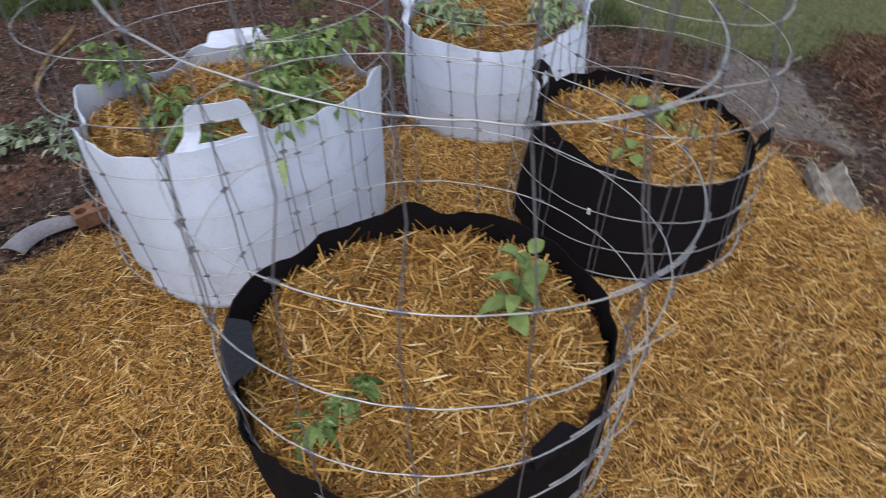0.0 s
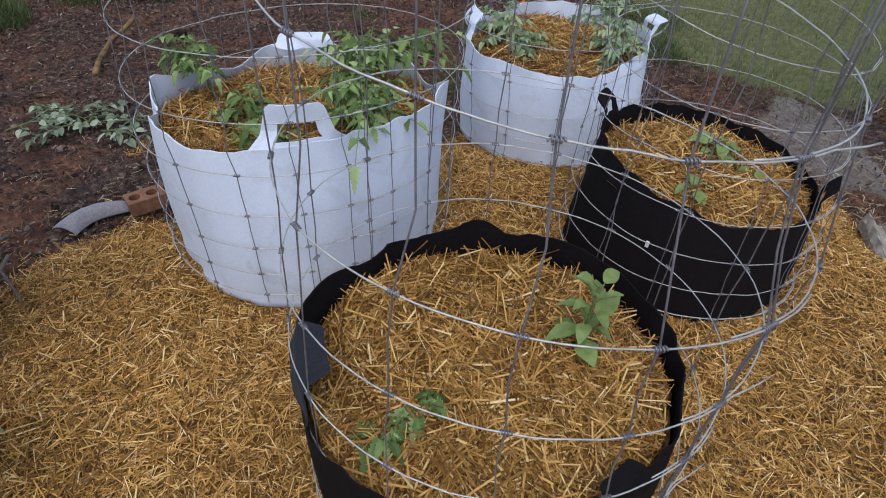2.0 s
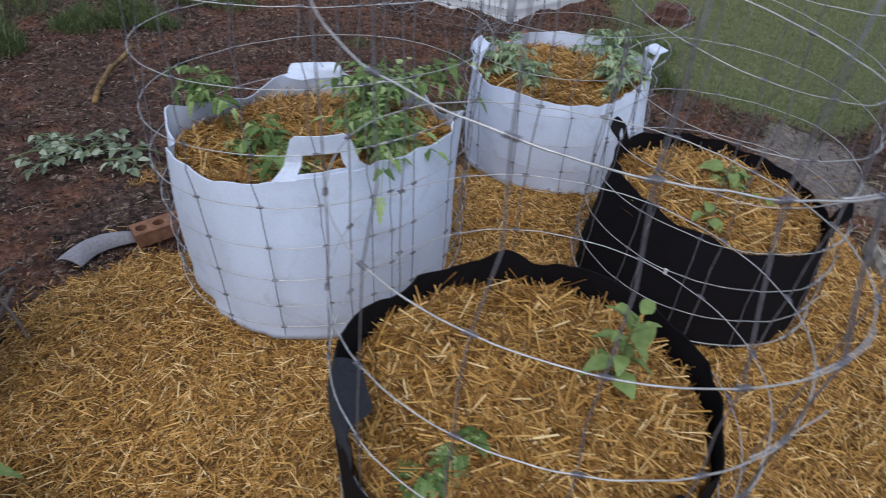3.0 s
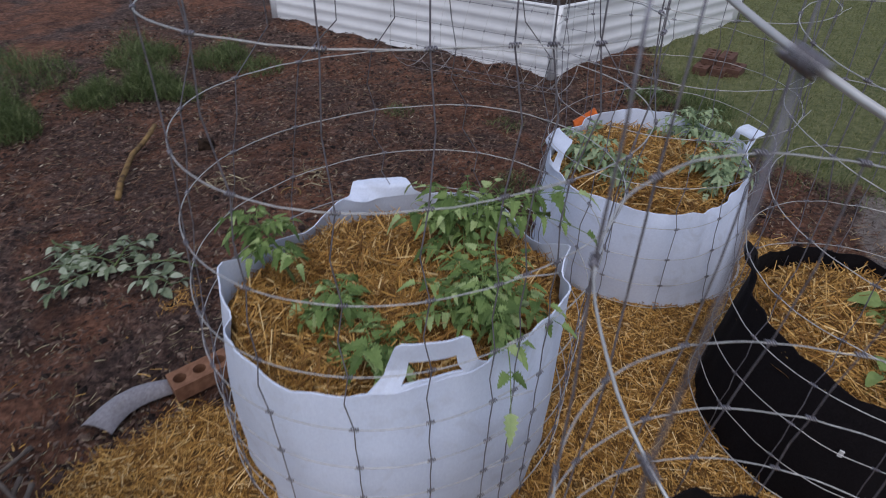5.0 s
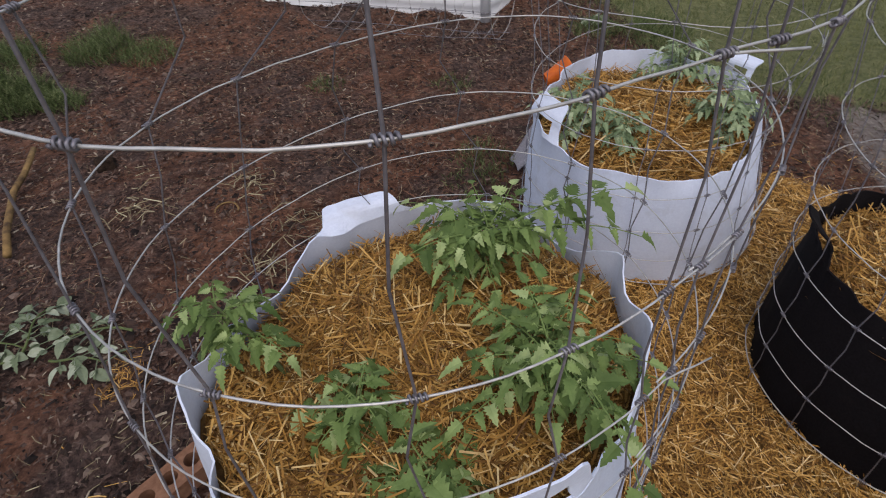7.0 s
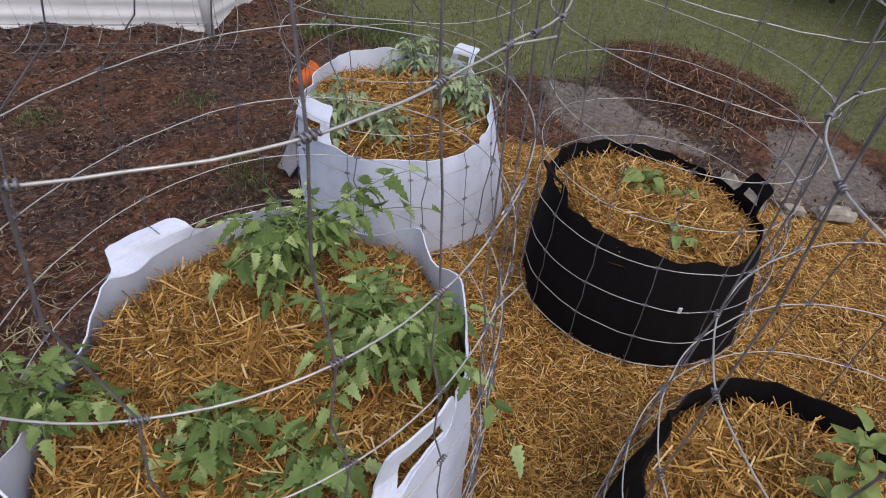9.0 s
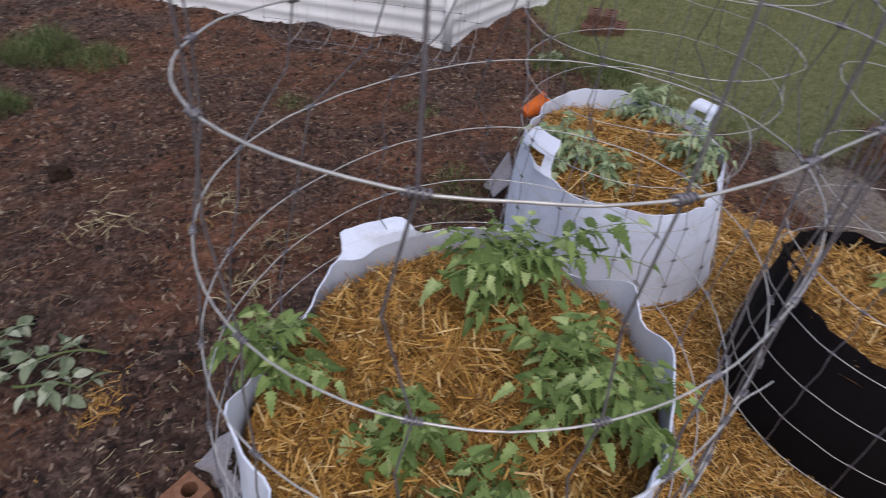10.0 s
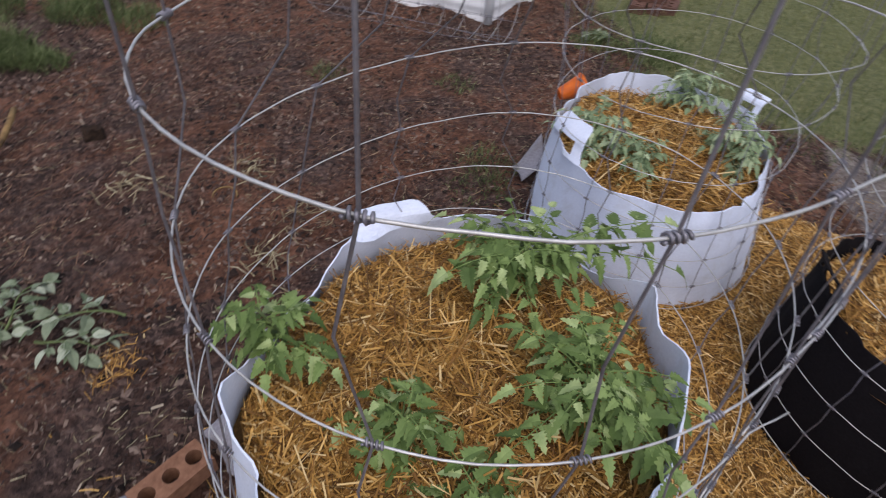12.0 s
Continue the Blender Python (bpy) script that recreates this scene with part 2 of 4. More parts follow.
def ribbons(rng, place, height, length, width, tilt, curl=0.15, lift=0.0):
    """Many short bent strips lying on a surface: arrays of vertices and faces."""
    n = len(place)
    turn = rng.uniform(0, 2 * np.pi, n)
    rise = rng.normal(0, tilt, n)
    ln = length[0] + (length[1] - length[0]) * rng.random(n) ** 1.6
    wd = rng.uniform(width[0], width[1], n)
    roll = rng.uniform(-0.9, 0.9, n)
    along = np.stack([np.cos(turn) * np.cos(rise), np.sin(turn) * np.cos(rise), np.sin(rise)], 1)
    flat = np.stack([-np.sin(turn), np.cos(turn), np.zeros(n)], 1)
    up = np.cross(along, flat)
    across = flat * np.cos(roll)[:, None] + up * np.sin(roll)[:, None]
    c = np.column_stack([place, height + lift + np.abs(np.sin(rise)) * ln * 0.35])
    bend = (rng.normal(0, curl, n) * ln)[:, None] * flat + (rng.uniform(0, curl, n) * ln)[:, None] * np.array([0, 0, 1.0])
    rows = []
    for s in (-0.5, 0.0, 0.5):
        mid = c + along * (ln * s)[:, None] + (bend if s == 0 else 0)
        rows += [mid - across * (wd / 2)[:, None], mid + across * (wd / 2)[:, None]]
    if curl == 0:
        v = np.stack(rows[:2] + rows[4:], 1).reshape(-1, 3)
        return v, np.arange(n)[:, None] * 4 + [0, 1, 3, 2]
    v = np.stack(rows, 1).reshape(-1, 3)
    base = np.arange(n)[:, None] * 6
    f = np.concatenate([base + [0, 1, 3, 2], base + [2, 3, 5, 4]], 0)
    return v, f


def stuff(name, v, f, material, label, category):
    me = bpy.data.meshes.new(name)
    me.from_pydata(v.tolist(), [], f.tolist())
    me.materials.append(material)
    ob = new(name, me)
    return tagged(ob, label, category, kind="stuff")


# ---- ground ----
def axis(lo, hi, step, far):
    mid = list(np.arange(lo, hi, step))
    out, s, p = [], step, hi
    while p < far:
        out.append(p)
        s *= 1.35
        p += s
    back, s, p = [], step, lo
    while p > -far:
        s *= 1.35
        p -= s
        back.append(p)
    return np.array(back[::-1] + mid + out)


STRAW_EDGE = [(-1.239, 0.369), (-1.296, 0.655), (-1.396, 0.888), (-1.331, 1.053), (-1.172, 1.225), (-0.985, 1.239), (-0.834, 1.550), (-0.362, 1.835), (-0.151, 2.000),
              (0.429, 2.493), (0.799, 2.310), (0.942, 2.130), (1.167, 1.956), (1.278, 1.744), (1.305, 1.506), (1.490, 1.359), (1.705, 1.195), (1.835, 0.894), (1.922, 0.550), (1.936, 0.151), (1.835, -0.307), (1.599, -0.725), (1.147, -1.058), (0.520, -1.254), (-0.155, -1.273), (-0.724, -1.125), (-1.082, -0.770), (-1.250, -0.282), (-1.275, 0.066)]
LAWN_EDGE = [(0.62, 40), (0.798, 4.672), (0.818, 3.372), (1.214, 2.851), (1.626, 2.631), (2.095, 2.745), (2.401, 2.387), (2.334, 1.531), (2.363, 0.182), (2.606, -3.804), (40, -4), (40, 40)]


def inside(poly, x, y):
    hit = np.zeros(np.shape(x), bool)
    for (ax, ay), (bx, by) in zip(poly, poly[1:] + poly[:1]):
        cross = (ay > y) != (by > y)
        hit ^= cross & (x < (bx - ax) * (y - ay) / ((by - ay) if by != ay else 1e-9) + ax)
    return hit


def edge_distance(poly, x, y):
    best = np.full(np.shape(x), 1e9)
    for (ax, ay), (bx, by) in zip(poly, poly[1:] + poly[:1]):
        dx, dy = bx - ax, by - ay
        s = np.clip(((x - ax) * dx + (y - ay) * dy) / (dx * dx + dy * dy), 0, 1)
        best = np.minimum(best, np.hypot(x - ax - s * dx, y - ay - s * dy))
    return np.where(inside(poly, x, y), best, -best)

BED_CORNER, BED_ENDS = (0.02, 4.11), ((-2.25, 5.23), (1.69, 5.66))


def sand_zone(x, y):
    x, y = x + 0.06 * np.sin(9 * y + 1.0) + 0.04 * np.sin(17 * x + 5 * y), y + 0.07 * np.sin(8 * x) + 0.03 * np.sin(21 * x - 7 * y)
    return np.exp(-(((x - 1.95) / 0.34) ** 2 + ((y - 1.45) / 0.30) ** 2) ** 2) + 0.95 * np.exp(-(((x - 1.40) / 0.27) ** 2 + ((y - 2.23) / 0.48) ** 2) ** 2)


def ripple(x, y):
    return 0.012 * np.sin(2.1 * x + 0.7) * np.sin(1.7 * y) + 0.007 * np.sin(5.3 * x + 1.1 * y) + 0.005 * np.sin(9.1 * y - 4.2 * x)


def ground_height(x, y):
    fade = np.clip(1.4 - np.hypot(x, y - 2) / 8, 0, 1)
    brush = 0.07 * np.exp(-(((x - 2.11) / 0.26) ** 2 + ((y - 2.29) / 0.42) ** 2))
    bank = 0.0
    for ex, ey in BED_ENDS:
        dx, dy = ex - BED_CORNER[0], ey - BED_CORNER[1]
        long = math.hypot(dx, dy)
        s = ((x - BED_CORNER[0]) * dx + (y - BED_CORNER[1]) * dy) / long
        d = ((x - BED_CORNER[0]) * dy - (y - BED_CORNER[1]) * dx) / long
        bank = np.maximum(bank, np.exp(-(d / 0.13) ** 2) * np.clip((s - 0.05) / 0.22, 0, 1) * (0.035 + 0.015 * np.sin(9 * s) + 0.008 * np.sin(23 * s)))
    return ripple(x, y) * fade + brush + bank - 0.008


def straw_height(x, y):
    d = edge_distance(STRAW_EDGE, x, y)
    return ground_height(x, y) + np.clip(d / 0.18, -0.3, 1) * 0.04 + 0.006 * np.sin(13 * x + 3 * y) * np.sin(11 * y)


xs, ys = axis(-4.2, 4.6, 0.06, 400), axis(-2.0, 6.6, 0.06, 400)
gx, gy = np.meshgrid(xs, ys)
gz = ground_height(gx, gy) + np.random.default_rng(1).normal(0, 0.004, gx.shape)
cols = len(xs)
idx = np.arange(gx.size).reshape(gx.shape)
quads = np.stack([idx[:-1, :-1], idx[:-1, 1:], idx[1:, 1:], idx[1:, :-1]], -1).reshape(-1, 4)
me = bpy.data.meshes.new("ground")
me.from_pydata(np.stack([gx, gy, gz], -1).reshape(-1, 3).tolist(), [], quads.tolist())
me.materials.append(GROUND)
lawn = np.clip(0.5 + edge_distance(LAWN_EDGE, gx, gy) / 0.5, 0, 1)
lawn = np.maximum(lawn, np.clip((np.hypot(gx, gy - 3) - 8) / 3, 0, 1))
sandy = sand_zone(gx, gy)
for name, values in (("lawn", lawn), ("sand", sandy)):
    me.attributes.new(name, "FLOAT", "POINT").data.foreach_set("value", values.astype(np.float32).ravel())
smooth(tagged(new("ground", me), "dark brown mulched garden soil running out into mown lawn", "ground", kind="structure"))


def scatter(rng, n, box, keep):
    x, y = rng.uniform(box[0], box[1], n), rng.uniform(box[2], box[3], n)
    k = keep(x, y)
    return np.column_stack([x[k], y[k]])


# ---- straw mulch on the ground ----
def bag_clear(x, y):
    ok = np.ones(np.shape(x), bool)
    for cx, cy, r in ((-0.585, 1.30, 0.37), (0.20, 2.13, 0.34), (0.572, 1.33, 0.31), (0.02, 0.53, 0.30)):
        ok &= np.hypot(x - cx, y - cy) > r
    return ok


rng = np.random.default_rng(7)
sx, sy = np.meshgrid(np.arange(-1.65, 2.15, 0.03), np.arange(-1.6, 2.75, 0.03))
sz = straw_height(sx, sy)
keep = edge_distance(STRAW_EDGE, sx, sy) > -0.05
ids = np.arange(sx.size).reshape(sx.shape)
full = keep[:-1, :-1] & keep[:-1, 1:] & keep[1:, 1:] & keep[1:, :-1]
sheet_f = np.stack([ids[:-1, :-1], ids[:-1, 1:], ids[1:, 1:], ids[1:, :-1]], -1)[full]
used, inverse = np.unique(sheet_f, return_inverse=True)
sheet_v = np.stack([sx, sy, sz], -1).reshape(-1, 3)[used]
me = bpy.data.meshes.new("straw_bedding")
me.from_pydata(sheet_v.tolist(), [], inverse.reshape(-1, 4).tolist())
me.materials.append(UNDERLAY)
smooth(tagged(new("straw_bedding", me), "matted golden straw bedding spread over the soil", "straw", kind="stuff"))

place = scatter(rng, 400000, (-1.65, 2.15, -1.45, 2.75), lambda x, y: (edge_distance(STRAW_EDGE, x, y) + rng.normal(0, 0.035, x.shape) > 0) & bag_clear(x, y))
v, f = ribbons(rng, place, straw_height(place[:, 0], place[:, 1]), (0.012, 0.070), (0.0011, 0.0033), 0.20, 0.0, 0.004)
stuff("straw_mulch", v, f, STRAW, "loose golden straw stalks mulching the path between the bags", "straw")

# stray straw and wood chips on the soil
place = scatter(rng, 120000, (-3.6, 2.2, 0.6, 5.6), lambda x, y: (edge_distance(STRAW_EDGE, x, y) < 0.02) & (edge_distance(LAWN_EDGE, x, y) < 0.05) & (sand_zone(x, y) < rng.random(x.shape) * 1.1))
v, f = ribbons(rng, place, ground_height(place[:, 0], place[:, 1]), (0.004, 0.030), (0.0014, 0.0075), 0.38, 0.04, 0.002)
stuff("mulch_chips", v, f, CHIPS, "shredded dark red-brown bark mulch over the soil", "mulch")


def clods(rng, place, z, size):
    """Small angular lumps of soil."""
    n = len(place)
    r = size[0] + (size[1] - size[0]) * rng.random(n) ** 3
    dirs = np.array([(1, 0, 0), (0, 1, 0), (-1, 0, 0), (0, -1, 0), (0, 0, 1), (0, 0, -0.5)], float)
    v = dirs[None] * r[:, None, None] * rng.uniform(0.6, 1.3, (n, 6, 1)) + rng.normal(0, 0.12, (n, 6, 3)) * r[:, None, None]
    t = rng.uniform(0, 6.28, n)
    c, q = np.cos(t)[:, None], np.sin(t)[:, None]
    v = np.stack([v[..., 0] * c - v[..., 1] * q, v[..., 0] * q + v[..., 1] * c, v[..., 2] * 0.7], -1)
    v = (v + np.column_stack([place, z])[:, None, :]).reshape(-1, 3)
    f = np.array([(0, 1, 4), (1, 2, 4), (2, 3, 4), (3, 0, 4), (1, 0, 5), (2, 1, 5), (3, 2, 5), (0, 3, 5)])
    return v, (np.arange(n)[:, None, None] * 6 + f[None]).reshape(-1, 3)


place = scatter(rng, 42000, (-3.4, 1.2, 0.6, 5.0), lambda x, y: (edge_distance(STRAW_EDGE, x, y) < 0.0) & (edge_distance(LAWN_EDGE, x, y) < 0.0) & (np.sin(3.1 * x + 1.7 * y) * np.sin(2.3 * y - x) + rng.normal(0, 0.5, x.shape) > -0.1))
v, f = clods(rng, place, ground_height(place[:, 0], place[:, 1]), (0.003, 0.020))
stuff("soil_clods", v, f, CLODS, "crumbly lumps of dark brown soil among the mulch", "soil")
place = scatter(rng, 7000, (-2.4, 2.0, 0.2, 3.0), lambda x, y: (edge_distance(STRAW_EDGE, x, y) < 0) & (edge_distance(STRAW_EDGE, x, y) > -0.06 - 0.4 * rng.random(x.shape) ** 2))
v, f = ribbons(rng, place, ground_height(place[:, 0], place[:, 1]), (0.012, 0.06), (0.0012, 0.003), 0.15, 0.04, 0.004)
stuff("stray_straw", v, f, STRAW, "stray straw stalks fallen on the dark soil", "straw")
place = scatter(rng, 15000, (-3.0, 1.6, 0.2, 4.2), lambda x, y: (edge_distance(STRAW_EDGE, x, y) < 0.01) & (edge_distance(LAWN_EDGE, x, y) < 0.05) & (rng.random(x.shape) < 0.3 + np.exp(edge_distance(STRAW_EDGE, x, y) / 0.35)))
v, f = ribbons(rng, place, ground_height(place[:, 0], place[:, 1]), (0.01, 0.05), (0.0008, 0.0022), 0.2, 0.05, 0.004)
stuff("fine_litter", v, f, CHAFF, "thin grey-tan plant litter scattered over the mulch", "litter")

place = scatter(rng, 34000, (-2.7, 1.3, 1.9, 4.6), lambda x, y: (edge_distance(STRAW_EDGE, x, y) < -0.05) & (edge_distance(LAWN_EDGE, x, y) < 0) & (np.sin(2.3 * x + 0.7) * np.sin(1.9 * y + x) + rng.normal(0, 0.45, x.shape) > -0.15))
v, f = ribbons(rng, place, ground_height(place[:, 0], place[:, 1]), (0.012, 0.07), (0.0009, 0.0024), 0.22, 0.06, 0.004)
stuff("red_litter", v, f, BRUSH, "thin red-brown dry stalks strewn over the mulch", "litter")


# ---- lawn grass and brush ----
def blades(rng, place, z, height, width, lean):
    n = len(place)
    h = rng.uniform(*height, n)
    a, b = rng.uniform(0, 2 * np.pi, n), rng.uniform(0, 2 * np.pi, n)
    w = rng.uniform(*width, n)
    base = np.column_stack([place, z])
    side = np.stack([np.cos(a), np.sin(a), np.zeros(n)], 1) * (w / 2)[:, None]
    over = np.stack([np.cos(b), np.sin(b), np.zeros(n)], 1) * (h * rng.uniform(0, lean, n))[:, None]
    up = np.array([0, 0, 1.0]) * h[:, None]
    v = np.stack([base - side, base + side, base + up * 0.55 + over * 0.35 + side * 0.8, base + up * 0.55 + over * 0.35 - side * 0.8, base + up * 0.9 + over], 1).reshape(-1, 3)
    o = np.arange(n)[:, None] * 5
    return v, [tuple(q) for q in (o + [0, 1, 2, 3]).tolist()] + [tuple(q) for q in (o + [3, 2, 4]).tolist()]


def grass(name, n, box, keep, height, width, lean, material, label):
    place = scatter(rng, n, box, keep)
    v, f = blades(rng, place, ground_height(place[:, 0], place[:, 1]) - 0.003, height, width, lean)
    me = bpy.data.meshes.new(name)
    me.from_pydata(v.tolist(), [], f)
    me.materials.append(material)
    return tagged(new(name, me), label, "grass", kind="stuff")


grass("lawn_grass", 85000, (0.5, 5.5, 0.0, 7.0), lambda x, y: edge_distance(LAWN_EDGE, x, y) + rng.normal(0, 0.08, x.shape) > 0, (0.015, 0.05), (0.0018, 0.0036), 1.5, GRASS, "short green lawn grass with dry blades")
grass("edge_grass", 4200, (0.2, 2.2, 2.2, 4.4), lambda x, y: (np.abs(edge_distance(LAWN_EDGE, x, y)) < 0.25), (0.025, 0.08), (0.002, 0.004), 1.4, WEED, "longer weedy grass along the edge of the bed")
place = scatter(rng, 24000, (1.3, 2.7, 1.4, 3.0), lambda x, y: (((x - 2.11) / 0.34) ** 2 + ((y - 2.29) / 0.52) ** 2 + 0.35 * np.sin(9 * x + 4 * y) * np.sin(7 * y) + rng.normal(0, 0.2, x.shape) < 1))
v, f = ribbons(rng, place, ground_height(place[:, 0], place[:, 1]), (0.02, 0.09), (0.0015, 0.0045), 0.45, 0.12, 0.01)
stuff("brush_pile", v, f, BRUSH, "low heap of dead red-brown pulled stalks on the lawn edge", "brush")
place = scatter(rng, 800, (1.2, 2.1, 1.0, 2.2), lambda x, y: (edge_distance(STRAW_EDGE, x, y) < -0.01) & (np.sin(7 * x + 3 * y) * np.sin(5 * y) + rng.normal(0, 0.4, x.shape) > -0.1))
v, f = ribbons(rng, place, ground_height(place[:, 0], place[:, 1]), (0.02, 0.09), (0.0015, 0.004), 0.3, 0.2, 0.004)
stuff("dry_grass", v, f, CHAFF, "thin dry grass litter on pale sandy soil", "litter")


# ---- grow bags ----
def bag_radius(a, z, form):
    """The wall's distance from its axis: an oval that changes from base to rim, with soft folds."""
    h, seed = form["h"], form["seed"]
    u = z / h
    c, s = math.cos(a), math.sin(a)
    el, ph = (p + (q - p) * u for p, q in zip(form["oval"][0], form["oval"][1]))
    r = (form["r"][0] + (form["r"][1] - form["r"][0]) * u) * (1 + el * math.cos(2 * a) + ph * math.sin(2 * a))
    swell = 0.010 * math.sin(math.pi * min(max(u, 0.0), 1.0))
    for deg, width, out in form.get("flare", ()):
        d = (a - radians(deg) + math.pi) % (2 * math.pi) - math.pi
        swell += out * max(u, 0.0) ** 4 * math.exp(-(d / radians(width)) ** 2)
    fold = 0.010 * noise.noise((c * 1.7 + seed, s * 1.7, z * 3.0)) + 0.008 * noise.noise((c * 6 + seed, s * 6, z * 2.6)) + 0.003 * noise.noise((c * 14 + seed, s * 14, z * 11.0))
    low = max(0.0, 1 - z / (0.5 * h)) ** 2
    fold += 0.017 * low * noise.noise((c * 5 + seed * 2, s * 5, z * 14.0)) + 0.0045 * noise.noise((c * 10 + seed, s * 10, z * 1.2 + c * 2))
    return r + swell + fold


def bag_point(a, z, r, form):
    dx, dy = form["lean"]
    return (r * math.cos(a) + dx * z / form["h"], r * math.sin(a) + dy * z / form["h"], z)


def handle_mesh(a0, half, tall, slot, lean, fold, rim, edge, shift, strap=None):
    """A tab of felt rising from the rim, with a slot for the hand, its strap folded over."""
    cols, rows, thick = 22, 12, 0.0035
    levels = [-0.03, 0.0] + [(i + 1) / (rows - 1) for i in range(rows - 1)]
    keep, at = {}, {}
    for j, u in enumerate(levels):
        v = max(u, 0.0)
        reach = half * (1.0 + 0.20 * max(0.0, 0.25 - v) / 0.25 - (0.34 if strap is None else 0.16) * v - 0.10 * max(0.0, (v - 0.88) / 0.12) ** 2)
        out, up = 0.0, u * tall
        if u > 0:
            out = up = 0.0
            for k in range(12):
                q = (k + 0.5) / 12 * u
                tip = lean + (fold - lean) * min(1.0, max(0.0, (q - 0.35) / 0.3))
                out += math.sin(tip) * tall * u / 12
                up += math.cos(tip) * tall * u / 12
        for i in range(cols + 1):
            s = reach * (2 * i / cols - 1)
            r = edge(a0)
            a = a0 + s / r
            blend = min(1.0, max(0.0, u) * 3)
            r = edge(a) * (1 - blend) + r * blend
            z = rim(a) * (1 - blend) + (rim(a) * 0.3 + rim(a0) * 0.7) * blend
            ripple = 0.004 * noise.noise((s * 22, u * 2, a0 * 3)) * max(u, 0.0)
            at[i, j] = (a, r + out + ripple, z + up)
            if j < len(levels) - 1 and i < cols:
                w = abs((2 * (i + 0.5) / cols - 1))
                keep[i, j] = not (slot and w < 0.58 and 0.05 < u < (0.5 if strap is None else strap))
    verts, faces, ids = [], [], {}

    def corner(i, j, back):
        if (i, j, back) not in ids:
            a, r, z = at[i, j]
            r -= thick * back
            ids[i, j, back] = len(verts)
            verts.append((r * math.cos(a) + shift[0], r * math.sin(a) + shift[1], z + 0.002 * back * (fold > 0.6)))
        return ids[i, j, back]

    for (i, j), there in keep.items():
        if not there:
            continue
        ring = [(i, j), (i + 1, j), (i + 1, j + 1), (i, j + 1)]
        faces.append(tuple(corner(*p, 0) for p in ring))
        faces.append(tuple(corner(*p, 1) for p in ring[::-1]))
        for p, q, side in ((ring[0], ring[1], (i, j - 1)), (ring[1], ring[2], (i + 1, j)), (ring[2], ring[3], (i, j + 1)), (ring[3], ring[0], (i - 1, j))):
            if not keep.get(side, False):
                faces.append((corner(*q, 0), corner(*p, 0), corner(*p, 1), corner(*q, 1)))
    return verts, faces


def grow_bag(place, form, felt, label, handles, waves):
    bag = thing("grow_bag", label, "grow bag", place, "fabric grow bags")
    h, seed = form["h"], form["seed"]
    slope = [q * form["r"][1] for q in form["tilt"]]

    def rim(a):
        z = h + slope[0] * math.cos(a) + slope[1] * math.sin(a) + 0.012 * noise.noise((math.cos(a) * 1.5 + seed * 3, math.sin(a) * 1.5, 4.0)) + 0.013 * noise.noise((math.cos(a) * 4 + seed, math.sin(a) * 4, 9.0)) + 0.004 * noise.noise((math.cos(a) * 11 + seed, math.sin(a) * 11, 2.0))
        for deg, width, up in waves:
            d = (a - radians(deg) + math.pi) % (2 * math.pi) - math.pi
            z += up * math.exp(-(d / radians(width)) ** 2)
        return z

    def crimp(a):
        return 0.014 * noise.noise((math.cos(a) * 5 + seed, math.sin(a) * 5, 2.0))

    def edge(a):
        return bag_radius(a, rim(a), form) + crimp(a) + 0.0006

    n = 120
    rows = []
    levels = [0.0, 0.012, 0.05, 0.12, 0.2, 0.28, 0.36, 0.43, 0.5, 0.58, 0.66, 0.74, 0.82, 0.9, 0.96, 1.0]
    for u in levels:
        rows.append([(a, u, 0.0) for a in np.linspace(0, 2 * math.pi, n, endpoint=False)])
    for u in (1.0, 0.94, 0.85, 0.72):
        rows.append([(a, u, 0.0035) for a in np.linspace(0, 2 * math.pi, n, endpoint=False)])
    verts = []
    for row in rows:
        for a, u, inset in row:
            z = u * rim(a)
            r = bag_radius(a, z, form) - inset
            if u == 0:
                r -= 0.014
            if u > 0.9:
                r += crimp(a) * (u - 0.9) * 10
            verts.append(bag_point(a, z, r, form))
    faces = []
    for i in range(len(rows) - 1):
        for k in range(n):
            m = (k + 1) % n
            faces.append((i * n + k, i * n + m, (i + 1) * n + m, (i + 1) * n + k))
    faces.append(tuple(range(n))[::-1])
    body = smooth(part("body", (verts, faces), felt, bag))
    lip = len(levels)
    for e in body.data.edges:
        if {q // n for q in e.vertices} in ({lip - 1}, {lip}):
            e.use_edge_sharp = True
    for deg, half, tall, slot, lean, fold, *more in handles:
        strap, own = (more + [None, None])[:2]
        part("handle", handle_mesh(radians(deg), half, tall, slot, radians(lean), radians(fold), rim, edge, form["lean"], strap), own or felt, bag, "folded black felt tab with sky light put into its colour" if own else "")
    return bag


